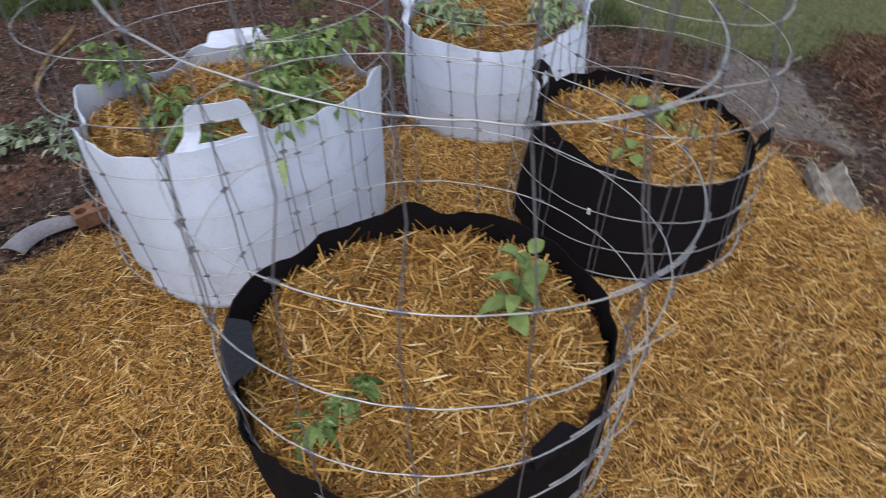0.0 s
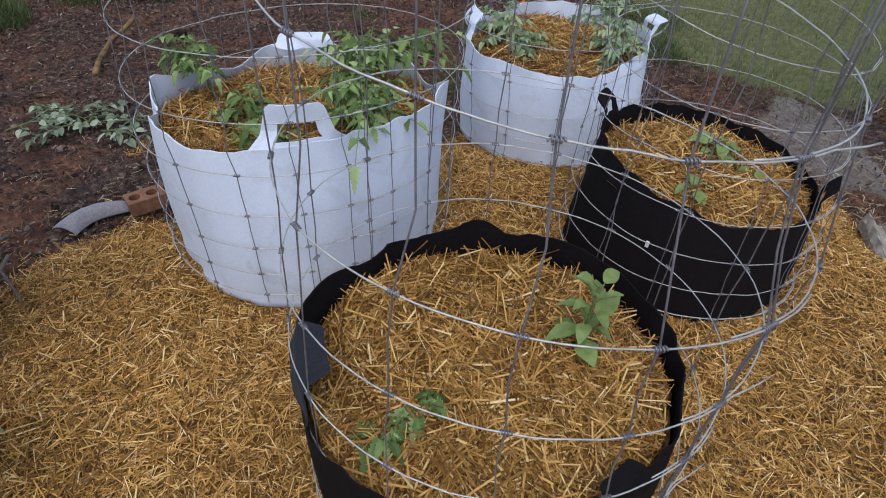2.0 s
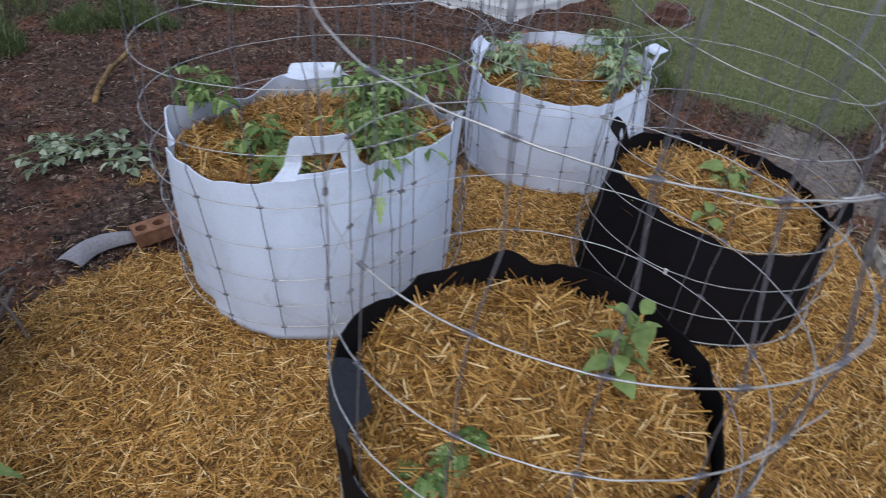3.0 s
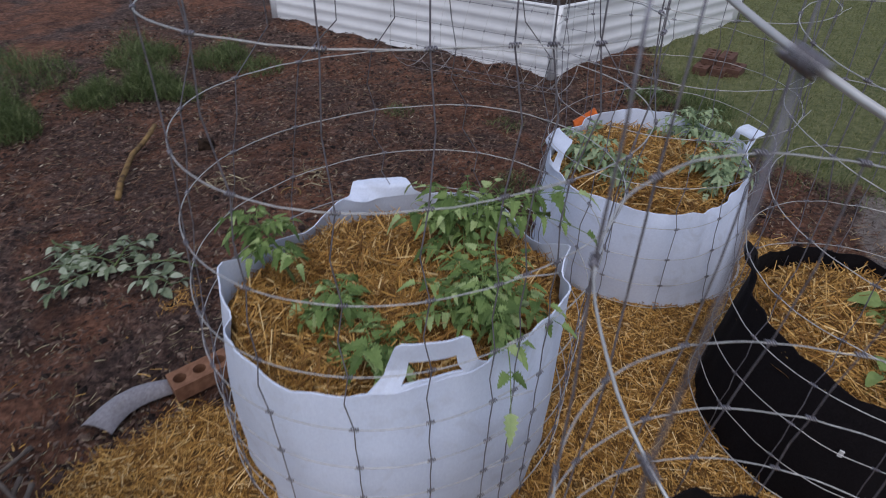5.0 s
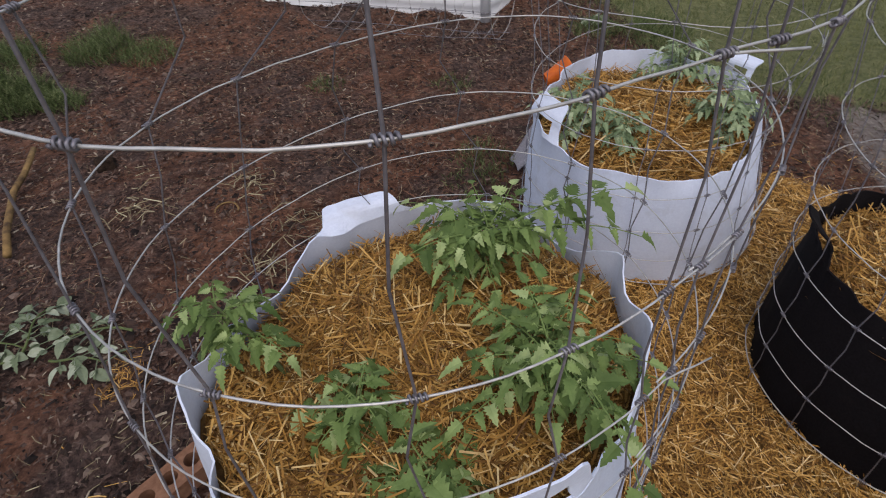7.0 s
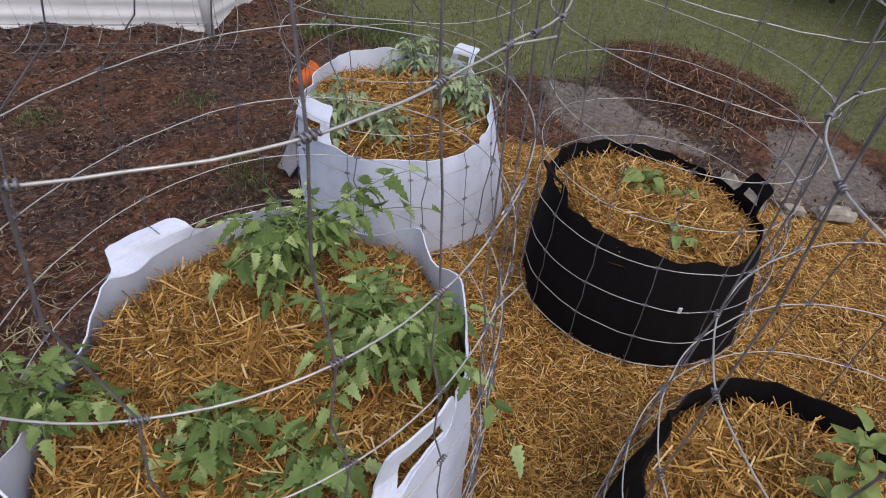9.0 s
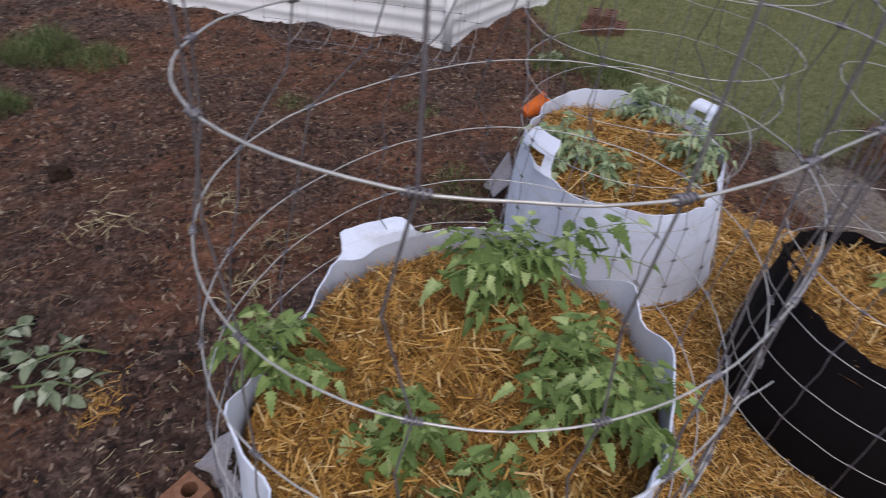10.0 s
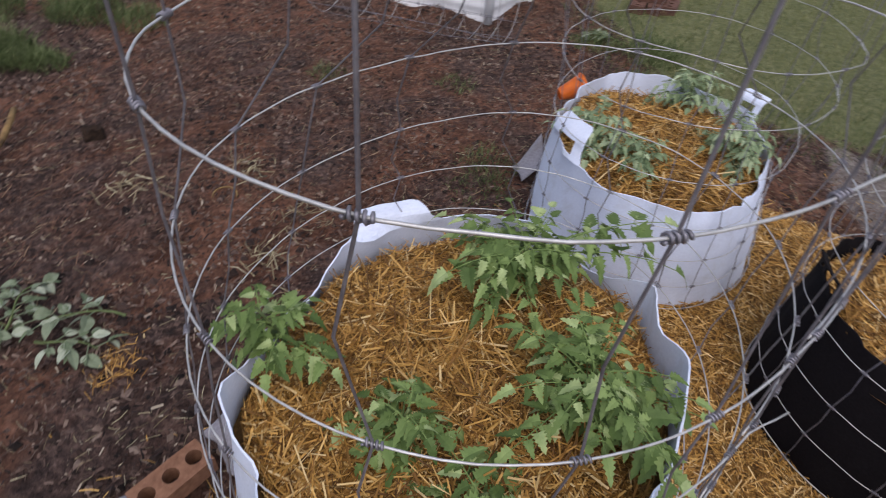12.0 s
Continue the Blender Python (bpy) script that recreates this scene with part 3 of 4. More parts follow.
def straw_fill(place, form, z, dome, n, seed, dips=()):
    """The straw that fills a bag: a matted bed and loose stalks on it."""
    g = np.random.default_rng(seed)
    cx, cy = (p + q * z / form["h"] for p, q in zip(place, form["lean"]))
    bag_seed = form["seed"]
    around = np.linspace(-math.pi, math.pi, 241)
    wall = np.array([bag_radius(a, z - 0.01, form) + 0.009 * max(0.0, noise.noise((math.cos(a) * 5 + bag_seed, math.sin(a) * 5, 2.0))) for a in around]) - 0.005
    r = float(wall.mean())

    def top(x, y):
        d = np.hypot(x - cx, y - cy) / r
        zz = z + dome * (1 - d ** 2) + 0.75 * (form["tilt"][0] * (x - cx) + form["tilt"][1] * (y - cy)) + 0.012 * np.sin(14 * x + seed) * np.sin(12 * y) + 0.008 * np.sin(33 * x + 9 * y) * np.sin(29 * y + seed) + 0.004 * np.sin(71 * x - 20 * y) * np.sin(63 * y + seed)
        for dx, dy, w, down in dips:
            zz = zz - down * np.exp(-((x - dx) ** 2 + (y - dy) ** 2) / w ** 2)
        return zz

    verts, faces, rings, sides = [], [], 14, 60
    for i in range(rings + 1):
        for k in range(sides):
            a = 2 * math.pi * k / sides
            rim = float(np.interp((a + math.pi) % (2 * math.pi) - math.pi, around, wall))
            x, y = cx + rim * i / rings * math.cos(a), cy + rim * i / rings * math.sin(a)
            verts.append((x, y, float(top(np.array(x), np.array(y)))))
    for i in range(rings):
        for k in range(sides):
            m = (k + 1) % sides
            faces.append((i * sides + k, i * sides + m, (i + 1) * sides + m, (i + 1) * sides + k))
    bed = smooth(part("straw_bed", (verts, faces), UNDERLAY, None))
    tagged(bed, "packed straw filling the top of a grow bag", "straw", kind="stuff")
    ang = g.uniform(-np.pi, np.pi, n)
    rad = np.interp(ang, around, wall) * 0.985 * np.sqrt(g.random(n))
    p = np.column_stack([cx + rad * np.cos(ang), cy + rad * np.sin(ang)])
    v, f = ribbons(g, p, top(p[:, 0], p[:, 1]), (0.016, 0.115), (0.0011, 0.0038), 0.25, 0.03, 0.006)
    d = np.hypot(v[:, 0] - cx, v[:, 1] - cy)
    bound = np.interp(np.arctan2(v[:, 1] - cy, v[:, 0] - cx), around, wall)
    k = np.minimum(1.0, bound * 0.962 / np.maximum(d, 1e-6))
    v[:, 0], v[:, 1] = cx + (v[:, 0] - cx) * k, cy + (v[:, 1] - cy) * k
    stuff("straw_topping", v, f, BAG_STRAW, "loose golden straw mulch topping a planted grow bag", "straw")
    return lambda x, y: float(top(np.array(x), np.array(y)))


W, F, K, N = (-0.585, 1.30), (0.20, 2.13), (0.572, 1.33), (0.02, 0.53)
WHITE_FRONT = dict(r=(0.40, 0.378), h=0.485, seed=1.0, oval=((0.0, 0.0), (-0.03, 0.08)), lean=(0.029, -0.018), tilt=(0.0, -0.09), flare=((21, 7, 0.035), (6, 6, -0.012), (-8, 7, 0.018), (40, 9, -0.012), (146, 10, -0.03), (128, 7, 0.01), (-168, 9, 0.024), (-150, 7, -0.012)))
WHITE_BACK = dict(r=(0.368, 0.37), h=0.395, seed=5.0, oval=((0.0, 0.0), (-0.05, 0.16)), lean=(0.0, 0.04), tilt=(-0.05, -0.02))
BLACK_SIDE = dict(r=(0.335, 0.313), h=0.335, seed=9.0, oval=((0.0, 0.0), (0.015, 0.015)), lean=(0.037, 0.055), tilt=(-0.125, 0.0))
BLACK_NEAR = dict(r=(0.335, 0.328), h=0.385, seed=13.0, oval=((0.02, 0.02), (0.06, 0.08)), lean=(0.005, -0.003), tilt=(-0.14, 0.07))
grow_bag((*W, 0.02), WHITE_FRONT, WHITE_FELT, "large white felt grow bag with a cut-out handle, planted with tomatoes", [(-74, 0.092, 0.10, True, 0, 6), (108, 0.098, 0.07, False, 25, 86)],
         [(38, 13, -0.05), (17, 7, 0.018), (3, 6, -0.012), (-10, 7, 0.012), (-150, 8, -0.02), (-170, 6, 0.022), (162, 9, -0.012), (146, 9, -0.016), (126, 7, 0.018), (66, 12, 0.02), (-35, 14, 0.012), (-112, 20, -0.022)])
grow_bag((*F, 0.01), WHITE_BACK, WHITE_FELT, "white felt grow bag with both handles standing up", [(200, 0.076, 0.10, True, -6, -42, 0.42), (23, 0.052, 0.085, True, 0, 74, 0.3)],
         [(-80, 30, -0.03), (90, 40, 0.02)])
black_bag = grow_bag((*K, 0.015), BLACK_SIDE, BLACK_FELT, "black felt grow bag with looped handles and a small tag", [(160, 0.07, 0.085, True, 6, 50), (-28, 0.060, 0.08, True, 8, 30, 0.4)],
         [(-100, 45, -0.02), (80, 50, 0.01)])
grow_bag((*N, 0.015), BLACK_NEAR, BLACK_FELT, "black felt grow bag with wavy rim inside a wire cage", [(201, 0.085, 0.082, False, -20, -92, None, LIT_FELT), (-45, 0.062, 0.05, False, -10, -80)],
         [(103, 9, 0.036), (86, 7, -0.014), (68, 10, 0.012), (-85, 38, -0.036), (-70, 10, 0.010), (-115, 9, 0.010), (180, 30, 0.01)])
top_w = straw_fill(W, WHITE_FRONT, 0.417, 0.032, 26000, 21, [(-0.50, 1.25, 0.05, 0.035)])
top_f = straw_fill(F, WHITE_BACK, 0.335, 0.03, 14000, 22)
top_k = straw_fill(K, BLACK_SIDE, 0.285, 0.03, 16000, 23)
top_n = straw_fill(N, BLACK_NEAR, 0.325, 0.03, 16000, 24)

tag_a = radians(-122)
bm = bmesh.new()
bmesh.ops.create_cube(bm, size=1.0)
bmesh.ops.scale(bm, vec=(0.009, 0.004, 0.018), verts=bm.verts)
bmesh.ops.rotate(bm, matrix=Matrix.Rotation(tag_a + math.pi / 2, 3, "Z"), verts=bm.verts)
bmesh.ops.translate(bm, vec=(0.341 * math.cos(tag_a) + 0.026, 0.341 * math.sin(tag_a) + 0.038, 0.225), verts=bm.verts)
part("tag", bm, PAPER, black_bag, "small white sewn fabric tag")


# ---- wire cages ----
INCHES = [8, 7, 6, 5.5, 5, 4.5, 4, 3.5, 3]


def wire_cage(form, top, count, phase, seam, seed, label, drop=INCHES, loose=0.3, wobble=1.0, extra=(), lay=None):
    """A roll of field fence. form: rows of height, centre x and y, radius, the two parts of its oval and its slopes, from low to high."""
    form = np.array(form)
    ox, oy = form[0, 1:3]
    cage = thing("wire_cage", label, "wire cage", (ox, oy, 0.0), "wire plant cages")
    if lay:
        cage.matrix_basis = lay
    heights = [top]
    for inch in drop:
        heights.append(heights[-1] - inch * 0.0254)
    heights = [z for z in heights if z > 0.02]

    def at(a, z, off=0.0):
        c, s = math.cos(a), math.sin(a)
        cx, cy, r, el, ph, ax, ay = (float(np.interp(z, form[:, 0], form[:, k])) for k in range(1, 8))
        rr = r * (1 + el * math.cos(2 * a) + ph * math.sin(2 * a)) + off + wobble * (0.009 * noise.noise((c * 1.4 + seed, s * 1.4, z * 2.0)) + 0.0035 * noise.noise((c * 6 + seed, s * 6, z * 6.0)))
        zz = z + wobble * 0.010 * noise.noise((c * 1.5 + seed * 2, s * 1.5, z * 4 + 7)) + 0.0022 * noise.noise((c * 7, s * 7 + seed, z * 9)) + rr * (ax * c + ay * s)
        return Vector((rr * c + cx - ox, rr * s + cy - oy, zz))

    s0 = radians(seam)
    for i, z in enumerate(heights):
        steps = 110
        tail = loose * (0.6 + 0.5 * noise.noise((seed, i * 1.7, 0)))
        pts = []
        for j in range(steps + 1):
            u = j / steps
            a = s0 - tail * 0.5 + u * (2 * math.pi + tail)
            off = 0.004 * u + (0.02 * max(0, (u - 0.975) / 0.025) if i % 2 else 0)
            pts.append(at(a, z, off))
        smooth(part("ring_wire", tube(pts, 0.0015 if i in (0, len(heights) - 1) else 0.0011, 6), ZINC, cage))
    gap = 2 * math.pi / count
    angles = [radians(phase) + k * gap for k in range(count)] + [radians(x) for x in extra]
    for k, a in enumerate(angles):
        jit = 0.02 * noise.noise((seed, k * 2.3, 1.0))
        head = at(a + jit, heights[0])
        pts, knots = [], []
        for i, z in enumerate(heights):
            mx, my = (float(np.interp(z, form[:, 0], form[:, q])) for q in (1, 2))
            aa = math.atan2(head.y - my + oy, head.x - mx + ox) + 0.012 * noise.noise((seed + k, i * 1.3, 5.0))
            p = at(aa, z, 0.003)
            pts.append(p)
            if i + 1 < len(heights):
                pts.append(at(aa, (z + heights[i + 1]) / 2, 0.001))
            d = (at(aa + 0.02, z) - at(aa - 0.02, z)).normalized()
            n1 = d.cross(Vector((0, 0, 1))).normalized()
            n2 = d.cross(n1)
            coil = [p + d * (0.015 * (q / 32 - 0.5)) + (n1 * math.cos(q * 0.785) + n2 * math.sin(q * 0.785)) * 0.0027 for q in range(33)]
            knots.append(tube(coil, 0.0012, 5))
        pts.append(pts[-1] + Vector((0, 0, -0.03)))
        stay = smooth(part("stay_wire", tube(pts, 0.0012, 6), STAY_ZINC, cage))
        for knot in knots:
            smooth(part("wire_knot", knot, STAY_ZINC, stay))
    return cage


wire_cage([(0.0, -0.575, 1.295, 0.425, 0.0, 0.02, 0.0, 0.0), (0.55, -0.55, 1.27, 0.412, 0.0, 0.07, 0.0, 0.0), (0.91, -0.494, 1.247, 0.376, 0.062, 0.148, -0.04, 0.005), (1.097, -0.498, 1.171, 0.315, 0.16, 0.17, -0.04, -0.045)], 1.30, 15, -105.4, -52, 1.0,
          "galvanised field-fence cage standing round the white bag", drop=[8, 7.5] + INCHES[2:], loose=0.35, wobble=0.3, extra=(-47,))
wire_cage([(0.0, 0.03, 0.535, 0.352, 0.02, 0.03, 0.0, 0.0), (0.5, 0.035, 0.53, 0.345, 0.05, 0.02, -0.06, 0.0), (0.78, 0.05, 0.525, 0.33, 0.095, 0.0, -0.10, 0.01), (1.0, 0.037, 0.547, 0.313, 0.125, 0.02, -0.165, 0.125)], 1.205, 15, -91.5, -40, 4.0,
          "galvanised field-fence cage round the black bag with overlapping wire ends", drop=[8, 8.8] + INCHES[2:], loose=0.8, wobble=0.5, extra=(-45,))
wire_cage([(0.0, 0.576, 1.325, 0.352, 0.02, 0.0, 0.0, 0.0), (0.36, 0.59, 1.35, 0.347, 0.03, 0.01, -0.05, 0.0), (0.5, 0.58, 1.367, 0.335, 0.0, 0.0, -0.04, 0.01), (0.64, 0.575, 1.372, 0.33, -0.04, -0.02, -0.07, 0.05), (0.8, 0.545, 1.386, 0.34, -0.04, 0.02, -0.19, 0.08), (0.99, 0.55, 1.385, 0.36, -0.04, -0.02, -0.08, 0.10)], 1.18, 14, -80, -40, 7.0,
          "galvanised field-fence wire cage round a black grow bag", loose=0.7, wobble=0.9, extra=(-52,))
wire_cage([(0.0, 0.20, 2.13, 0.388, 0.0, 0.0, 0.0, 0.0), (0.4, 0.20, 2.165, 0.39, -0.04, 0.15, -0.03, 0.0), (0.6, 0.24, 2.2, 0.40, 0.0, 0.06, 0.0, 0.0), (0.78, 0.20, 2.172, 0.393, 0.0, 0.0, -0.05, 0.0)], 1.16, 15, -90, -25, 11.0,
          "galvanised field-fence wire cage round the farther white bag", loose=0.5, wobble=1.0)

along_bed = Vector((-0.91, 0.41, 0.0)).normalized()
lying = Matrix.Translation((0.15, 3.80, 0.312)) @ Vector((0, 0, 1)).rotation_difference(along_bed).to_matrix().to_4x4()
wire_cage([(0.0, 0.0, 0.0, 0.31, 0.0, 0.0, 0.0, 0.0), (1.1, 0.0, 0.0, 0.31, 0.0, 0.0, 0.0, 0.0)], 1.18, 13, 10, 140, 17.0, "spare wire cage lying on its side by the raised bed", wobble=1.8, loose=0.5, lay=lying)


# ---- plants ----
def leaflet(origin, along, normal, length, width, droop, jag=1.0):
    """A toothed leaflet, folded at the midrib and bent down to its tip."""
    along, normal = along.normalized(), normal.normalized()
    side = along.cross(normal).normalized()
    normal = side.cross(along).normalized()
    prof = [(0.0, 0.07), (0.07, 0.50), (0.17, 0.97), (0.22, 0.60), (0.33, 1.0), (0.39, 0.58), (0.50, 0.86), (0.56, 0.46), (0.66, 0.65), (0.72, 0.33), (0.83, 0.40), (1.0, 0.02)]
    verts = []
    for u, w in prof if jag else prof[::2] + prof[-1:]:
        w = w if jag else math.sin(math.pi * min(u * 0.92 + 0.06, 1)) ** 0.8
        mid = origin + along * (length * u) - normal * (droop * length * u * u)
        half = side * (w * width / 2) - along * (w * width * 0.16 if jag else 0.0)
        other = side * (w * width / 2) + along * (w * width * 0.16 if jag else 0.0)
        lift = normal * (w * width * 0.2)
        verts += [mid - other + lift, mid, mid + half + lift]
    faces = []
    for i in range(len(verts) // 3 - 1):
        o = i * 3
        faces += [(o, o + 1, o + 4, o + 3), (o + 1, o + 2, o + 5, o + 4)]
    return verts, faces


def compound_leaf(g, base, direction, length, size, pairs, droop, jag=1.0):
    """A tomato leaf: a drooping rib with uneven pairs of cut leaflets on short stalks, small ones between, and one at its end."""
    pieces, pts = [], []
    up = Vector((0, 0, 1))
    d = direction.normalized()
    p = base.copy()
    steps = 10
    for i in range(steps + 1):
        pts.append(p.copy())
        p = p + d * (length / steps)
        d = (d - up * (droop / steps) + Vector((g.uniform(-0.05, 0.05), g.uniform(-0.05, 0.05), 0))).normalized()
    pieces.append(tube(pts, 0.0019, 5, taper=0.4))
    for i in range(pairs):
        u = 0.24 + 0.7 * i / max(pairs, 1)
        j = min(int(u * steps), steps - 1)
        q = pts[j].lerp(pts[j + 1], u * steps - j)
        t = (pts[j + 1] - pts[j]).normalized()
        s = t.cross(up).normalized()
        for sign in (-1, 1):
            bud = size * g.uniform(0.22, 0.42)
            if i % 2 == 0:
                pieces.append(leaflet(q - t * length * 0.05, s * sign + t * g.uniform(0.0, 0.5) - up * g.uniform(0, 0.4), up + s * sign * g.uniform(-0.5, 0.5), bud, bud * 0.65, 0.3, jag))
            w = s * sign * g.uniform(0.75, 1.1) + t * g.uniform(0.25, 0.85) - up * g.uniform(-0.15, 0.35)
            ln = size * g.uniform(0.62, 1.2) * (1.08 - 0.3 * u)
            stem = q + w.normalized() * ln * 0.22
            w += Vector((g.uniform(-0.3, 0.3), g.uniform(-0.3, 0.3), g.uniform(-0.28, 0.15)))
            face = up + s * sign * g.uniform(-0.8, 0.7) + t * g.uniform(-0.6, 0.6)
            pieces.append(tube([q, stem], 0.0009, 4))
            pieces.append(leaflet(stem, w, face, ln, ln * g.uniform(0.62, 0.85), g.uniform(0.15, 0.8), jag))
            if jag and ln > size * 0.95:
                for lobe in (-1, 1):
                    pieces.append(leaflet(stem + w.normalized() * ln * 0.08, w.normalized() + w.cross(face).normalized() * lobe * 1.2, face, ln * 0.42, ln * 0.3, 0.4, jag))
    t = (pts[-1] - pts[-2]).normalized()
    pieces.append(leaflet(pts[-1], t, up + t * 0.3, size * g.uniform(0.9, 1.2), size * g.uniform(0.48, 0.65), g.uniform(0.3, 0.8), jag))
    return join(pieces)


def tomato(place, height, leaves, reach, size, seed, lean=(0, 0), label="young tomato plant with cut green leaves", droop=1.0, material=None, low=0.22):
    g = random.Random(seed)
    plant = thing("tomato_plant", label, "tomato plant", place, "tomato plants")
    pts = [Vector((lean[0] * (i / 5) ** 1.4, lean[1] * (i / 5) ** 1.4, height * i / 5 - 0.02)) + Vector((g.uniform(-0.006, 0.006), g.uniform(-0.006, 0.006), 0)) for i in range(6)]
    smooth(part("stem", tube(pts, 0.0055, 7, taper=0.45), STEM, plant))
    turn = g.uniform(0, 6.28)
    for i in range(leaves):
        u = low + (1 - low) * (i + 0.5) / leaves
        k = min(int(u * 5), 4)
        base = pts[k].lerp(pts[k + 1], u * 5 - k)
        turn += 2.4 + g.uniform(-0.4, 0.4)
        rise = g.uniform(0.1, 0.5) + 0.55 * u
        d = Vector((math.cos(turn), math.sin(turn), rise))
        ln = reach * (1.05 - 0.55 * u) * g.uniform(0.8, 1.15)
        part("leaf", compound_leaf(g, base, d, ln, size * (1.1 - 0.4 * u), 6 if ln > 0.14 else 4 if ln > 0.08 else 3, droop * g.uniform(0.7, 1.4)), material or LEAF, plant)
    return plant


# plants in the white bag
back_plant = tomato((-0.43, 1.475, top_w(-0.43, 1.475)), 0.15, 18, 0.21, 0.046, 3, (0.01, 0.02), "bushy tomato plant at the back of the white bag", 0.75, None, 0.5)
for seed, d, ln in ((41, (1.0, -0.22, 0.45), 0.29), (45, (1.0, 0.05, 0.75), 0.27), (42, (0.9, 0.25, 0.6), 0.22), (43, (-0.7, 0.5, 0.5), 0.20), (44, (-0.9, -0.2, 0.5), 0.19)):
    part("leaf", compound_leaf(random.Random(seed), Vector((0.02, 0.0, 0.12)), Vector(d), ln, 0.054, 4, 0.9), LEAF, back_plant)
rim_plant = tomato((-0.80, 1.27, top_w(-0.80, 1.27)), 0.19, 9, 0.13, 0.046, 4, (-0.11, 0.05), "leggy tomato plant leaning over the rim of the white bag", 1.2, None, 0.55)
part("leaf", compound_leaf(random.Random(46), Vector((-0.06, 0.03, 0.12)), Vector((-0.9, 0.2, 0.35)), 0.14, 0.044, 5, 1.3), LEAF, rim_plant)
tomato((-0.69, 1.16, top_w(-0.69, 1.16)), 0.12, 8, 0.13, 0.046, 14, (0.02, -0.01), "thin tomato plant in the straw of the white bag", 1.2)
side_plant = tomato((-0.38, 1.18, top_w(-0.38, 1.18)), 0.13, 16, 0.22, 0.047, 5, (0.0, 0.01), "dense tomato plant spreading over the rim of the white bag", 0.6, None, 0.35)
part("leaf", compound_leaf(random.Random(77), Vector((0.02, -0.02, 0.08)), Vector((0.2, -1.0, 0.7)), 0.30, 0.05, 4, 1.5), LEAF, side_plant)
tomato((-0.60, 1.04, top_w(-0.60, 1.04)), 0.085, 5, 0.12, 0.062, 6, (0.03, -0.02), "low tomato plant behind the front handle of the white bag", 1.0)
# farther white bag
for x, y, h, n, reach, seed, text in ((-0.03, 2.14, 0.12, 12, 0.17, 7, "pale tomato plant beside a handle of the farther bag"), (0.07, 2.02, 0.09, 8, 0.12, 8, "small pale tomato seedling near the front of the farther bag"),
                                      (0.41, 2.43, 0.13, 11, 0.17, 9, "pale tomato seedling at the back of the farther bag"), (0.40, 2.08, 0.13, 11, 0.17, 10, "pale tomato seedling by the rim of the farther bag")):
    tomato((x, y, top_f(x, y)), h * 1.1, n + 3, reach * 1.1, 0.042, seed, (0, 0), text, 1.0, PALE_LEAF)


def pepper(place, height, leaves, size, seed, label, lean=(0, 0), group="pepper seedlings", upright=0.2):
    """A seedling with plain crinkled oval leaves on short stalks."""
    g = random.Random(seed)
    plant = thing("seedling", label, "seedling", place, group)
    pts = [Vector((0.004 * math.sin(i + seed) + lean[0] * (i / 5) ** 1.3, 0.004 * math.cos(i * 1.3) + lean[1] * (i / 5) ** 1.3, height * i / 5 - 0.015)) for i in range(6)]
    smooth(part("stem", tube(pts, 0.0035, 6, taper=0.6), STEM, plant))
    turn = g.uniform(0, 6)
    for i in range(leaves):
        u = 0.25 + 0.75 * (i + 0.5) / leaves
        k = min(int(u * 5), 4)
        base = pts[k].lerp(pts[k + 1], u * 5 - k)
        turn += 2.4
        d = Vector((math.cos(turn), math.sin(turn), g.uniform(0.1, 0.5) + upright * u))
        stalk = [base, base + d * size * 0.3]
        ln = size * g.uniform(0.8, 1.15) * (1.15 - 0.45 * u)
        along = d + Vector((0, 0, g.uniform(-0.7, 0.0) * (1.0 - 0.6 * min(upright, 1.0))))
        verts, faces = leaflet(stalk[1], along, Vector((g.uniform(-0.5, 0.5), g.uniform(-0.5, 0.5), 1)), ln, ln * g.uniform(0.72, 0.9), g.uniform(0.3, 0.9), 0)
        verts = [q + Vector((0, 0, 0.22 * ln * noise.noise(q * 60 + Vector((seed, i, 0))))) for q in verts]
        ob = part("leaf", join([tube(stalk, 0.0014, 5), (verts, faces)]), SEEDLING_LEAF, plant)
        smooth(ob)
    return plant


pepper((0.172, 0.585, top_n(0.172, 0.585)), 0.16, 17, 0.047, 31, "young plant with plain crinkled oval leaves in the black bag", (0.03, 0.03), upright=1.0)
for x, y, n, seed in ((-0.15, 0.335, 6, 12), (-0.095, 0.395, 6, 13)):
    tomato((x, y, top_n(x, y) + 0.012), 0.05, n - 4, 0.04, 0.046, seed, (0, 0), "tiny tomato seedling with a few leaves in the straw", 1.2)
pepper((0.655, 1.45, top_k(0.655, 1.45)), 0.09, 14, 0.07, 33, "small bright green seedling at the back of the black bag")
pepper((0.74, 1.36, top_k(0.74, 1.36)), 0.05, 6, 0.038, 34, "very small seedling in straw")
pepper((0.53, 1.22, top_k(0.53, 1.22)), 0.06, 9, 0.055, 35, "small seedling at the front rim of the black bag")


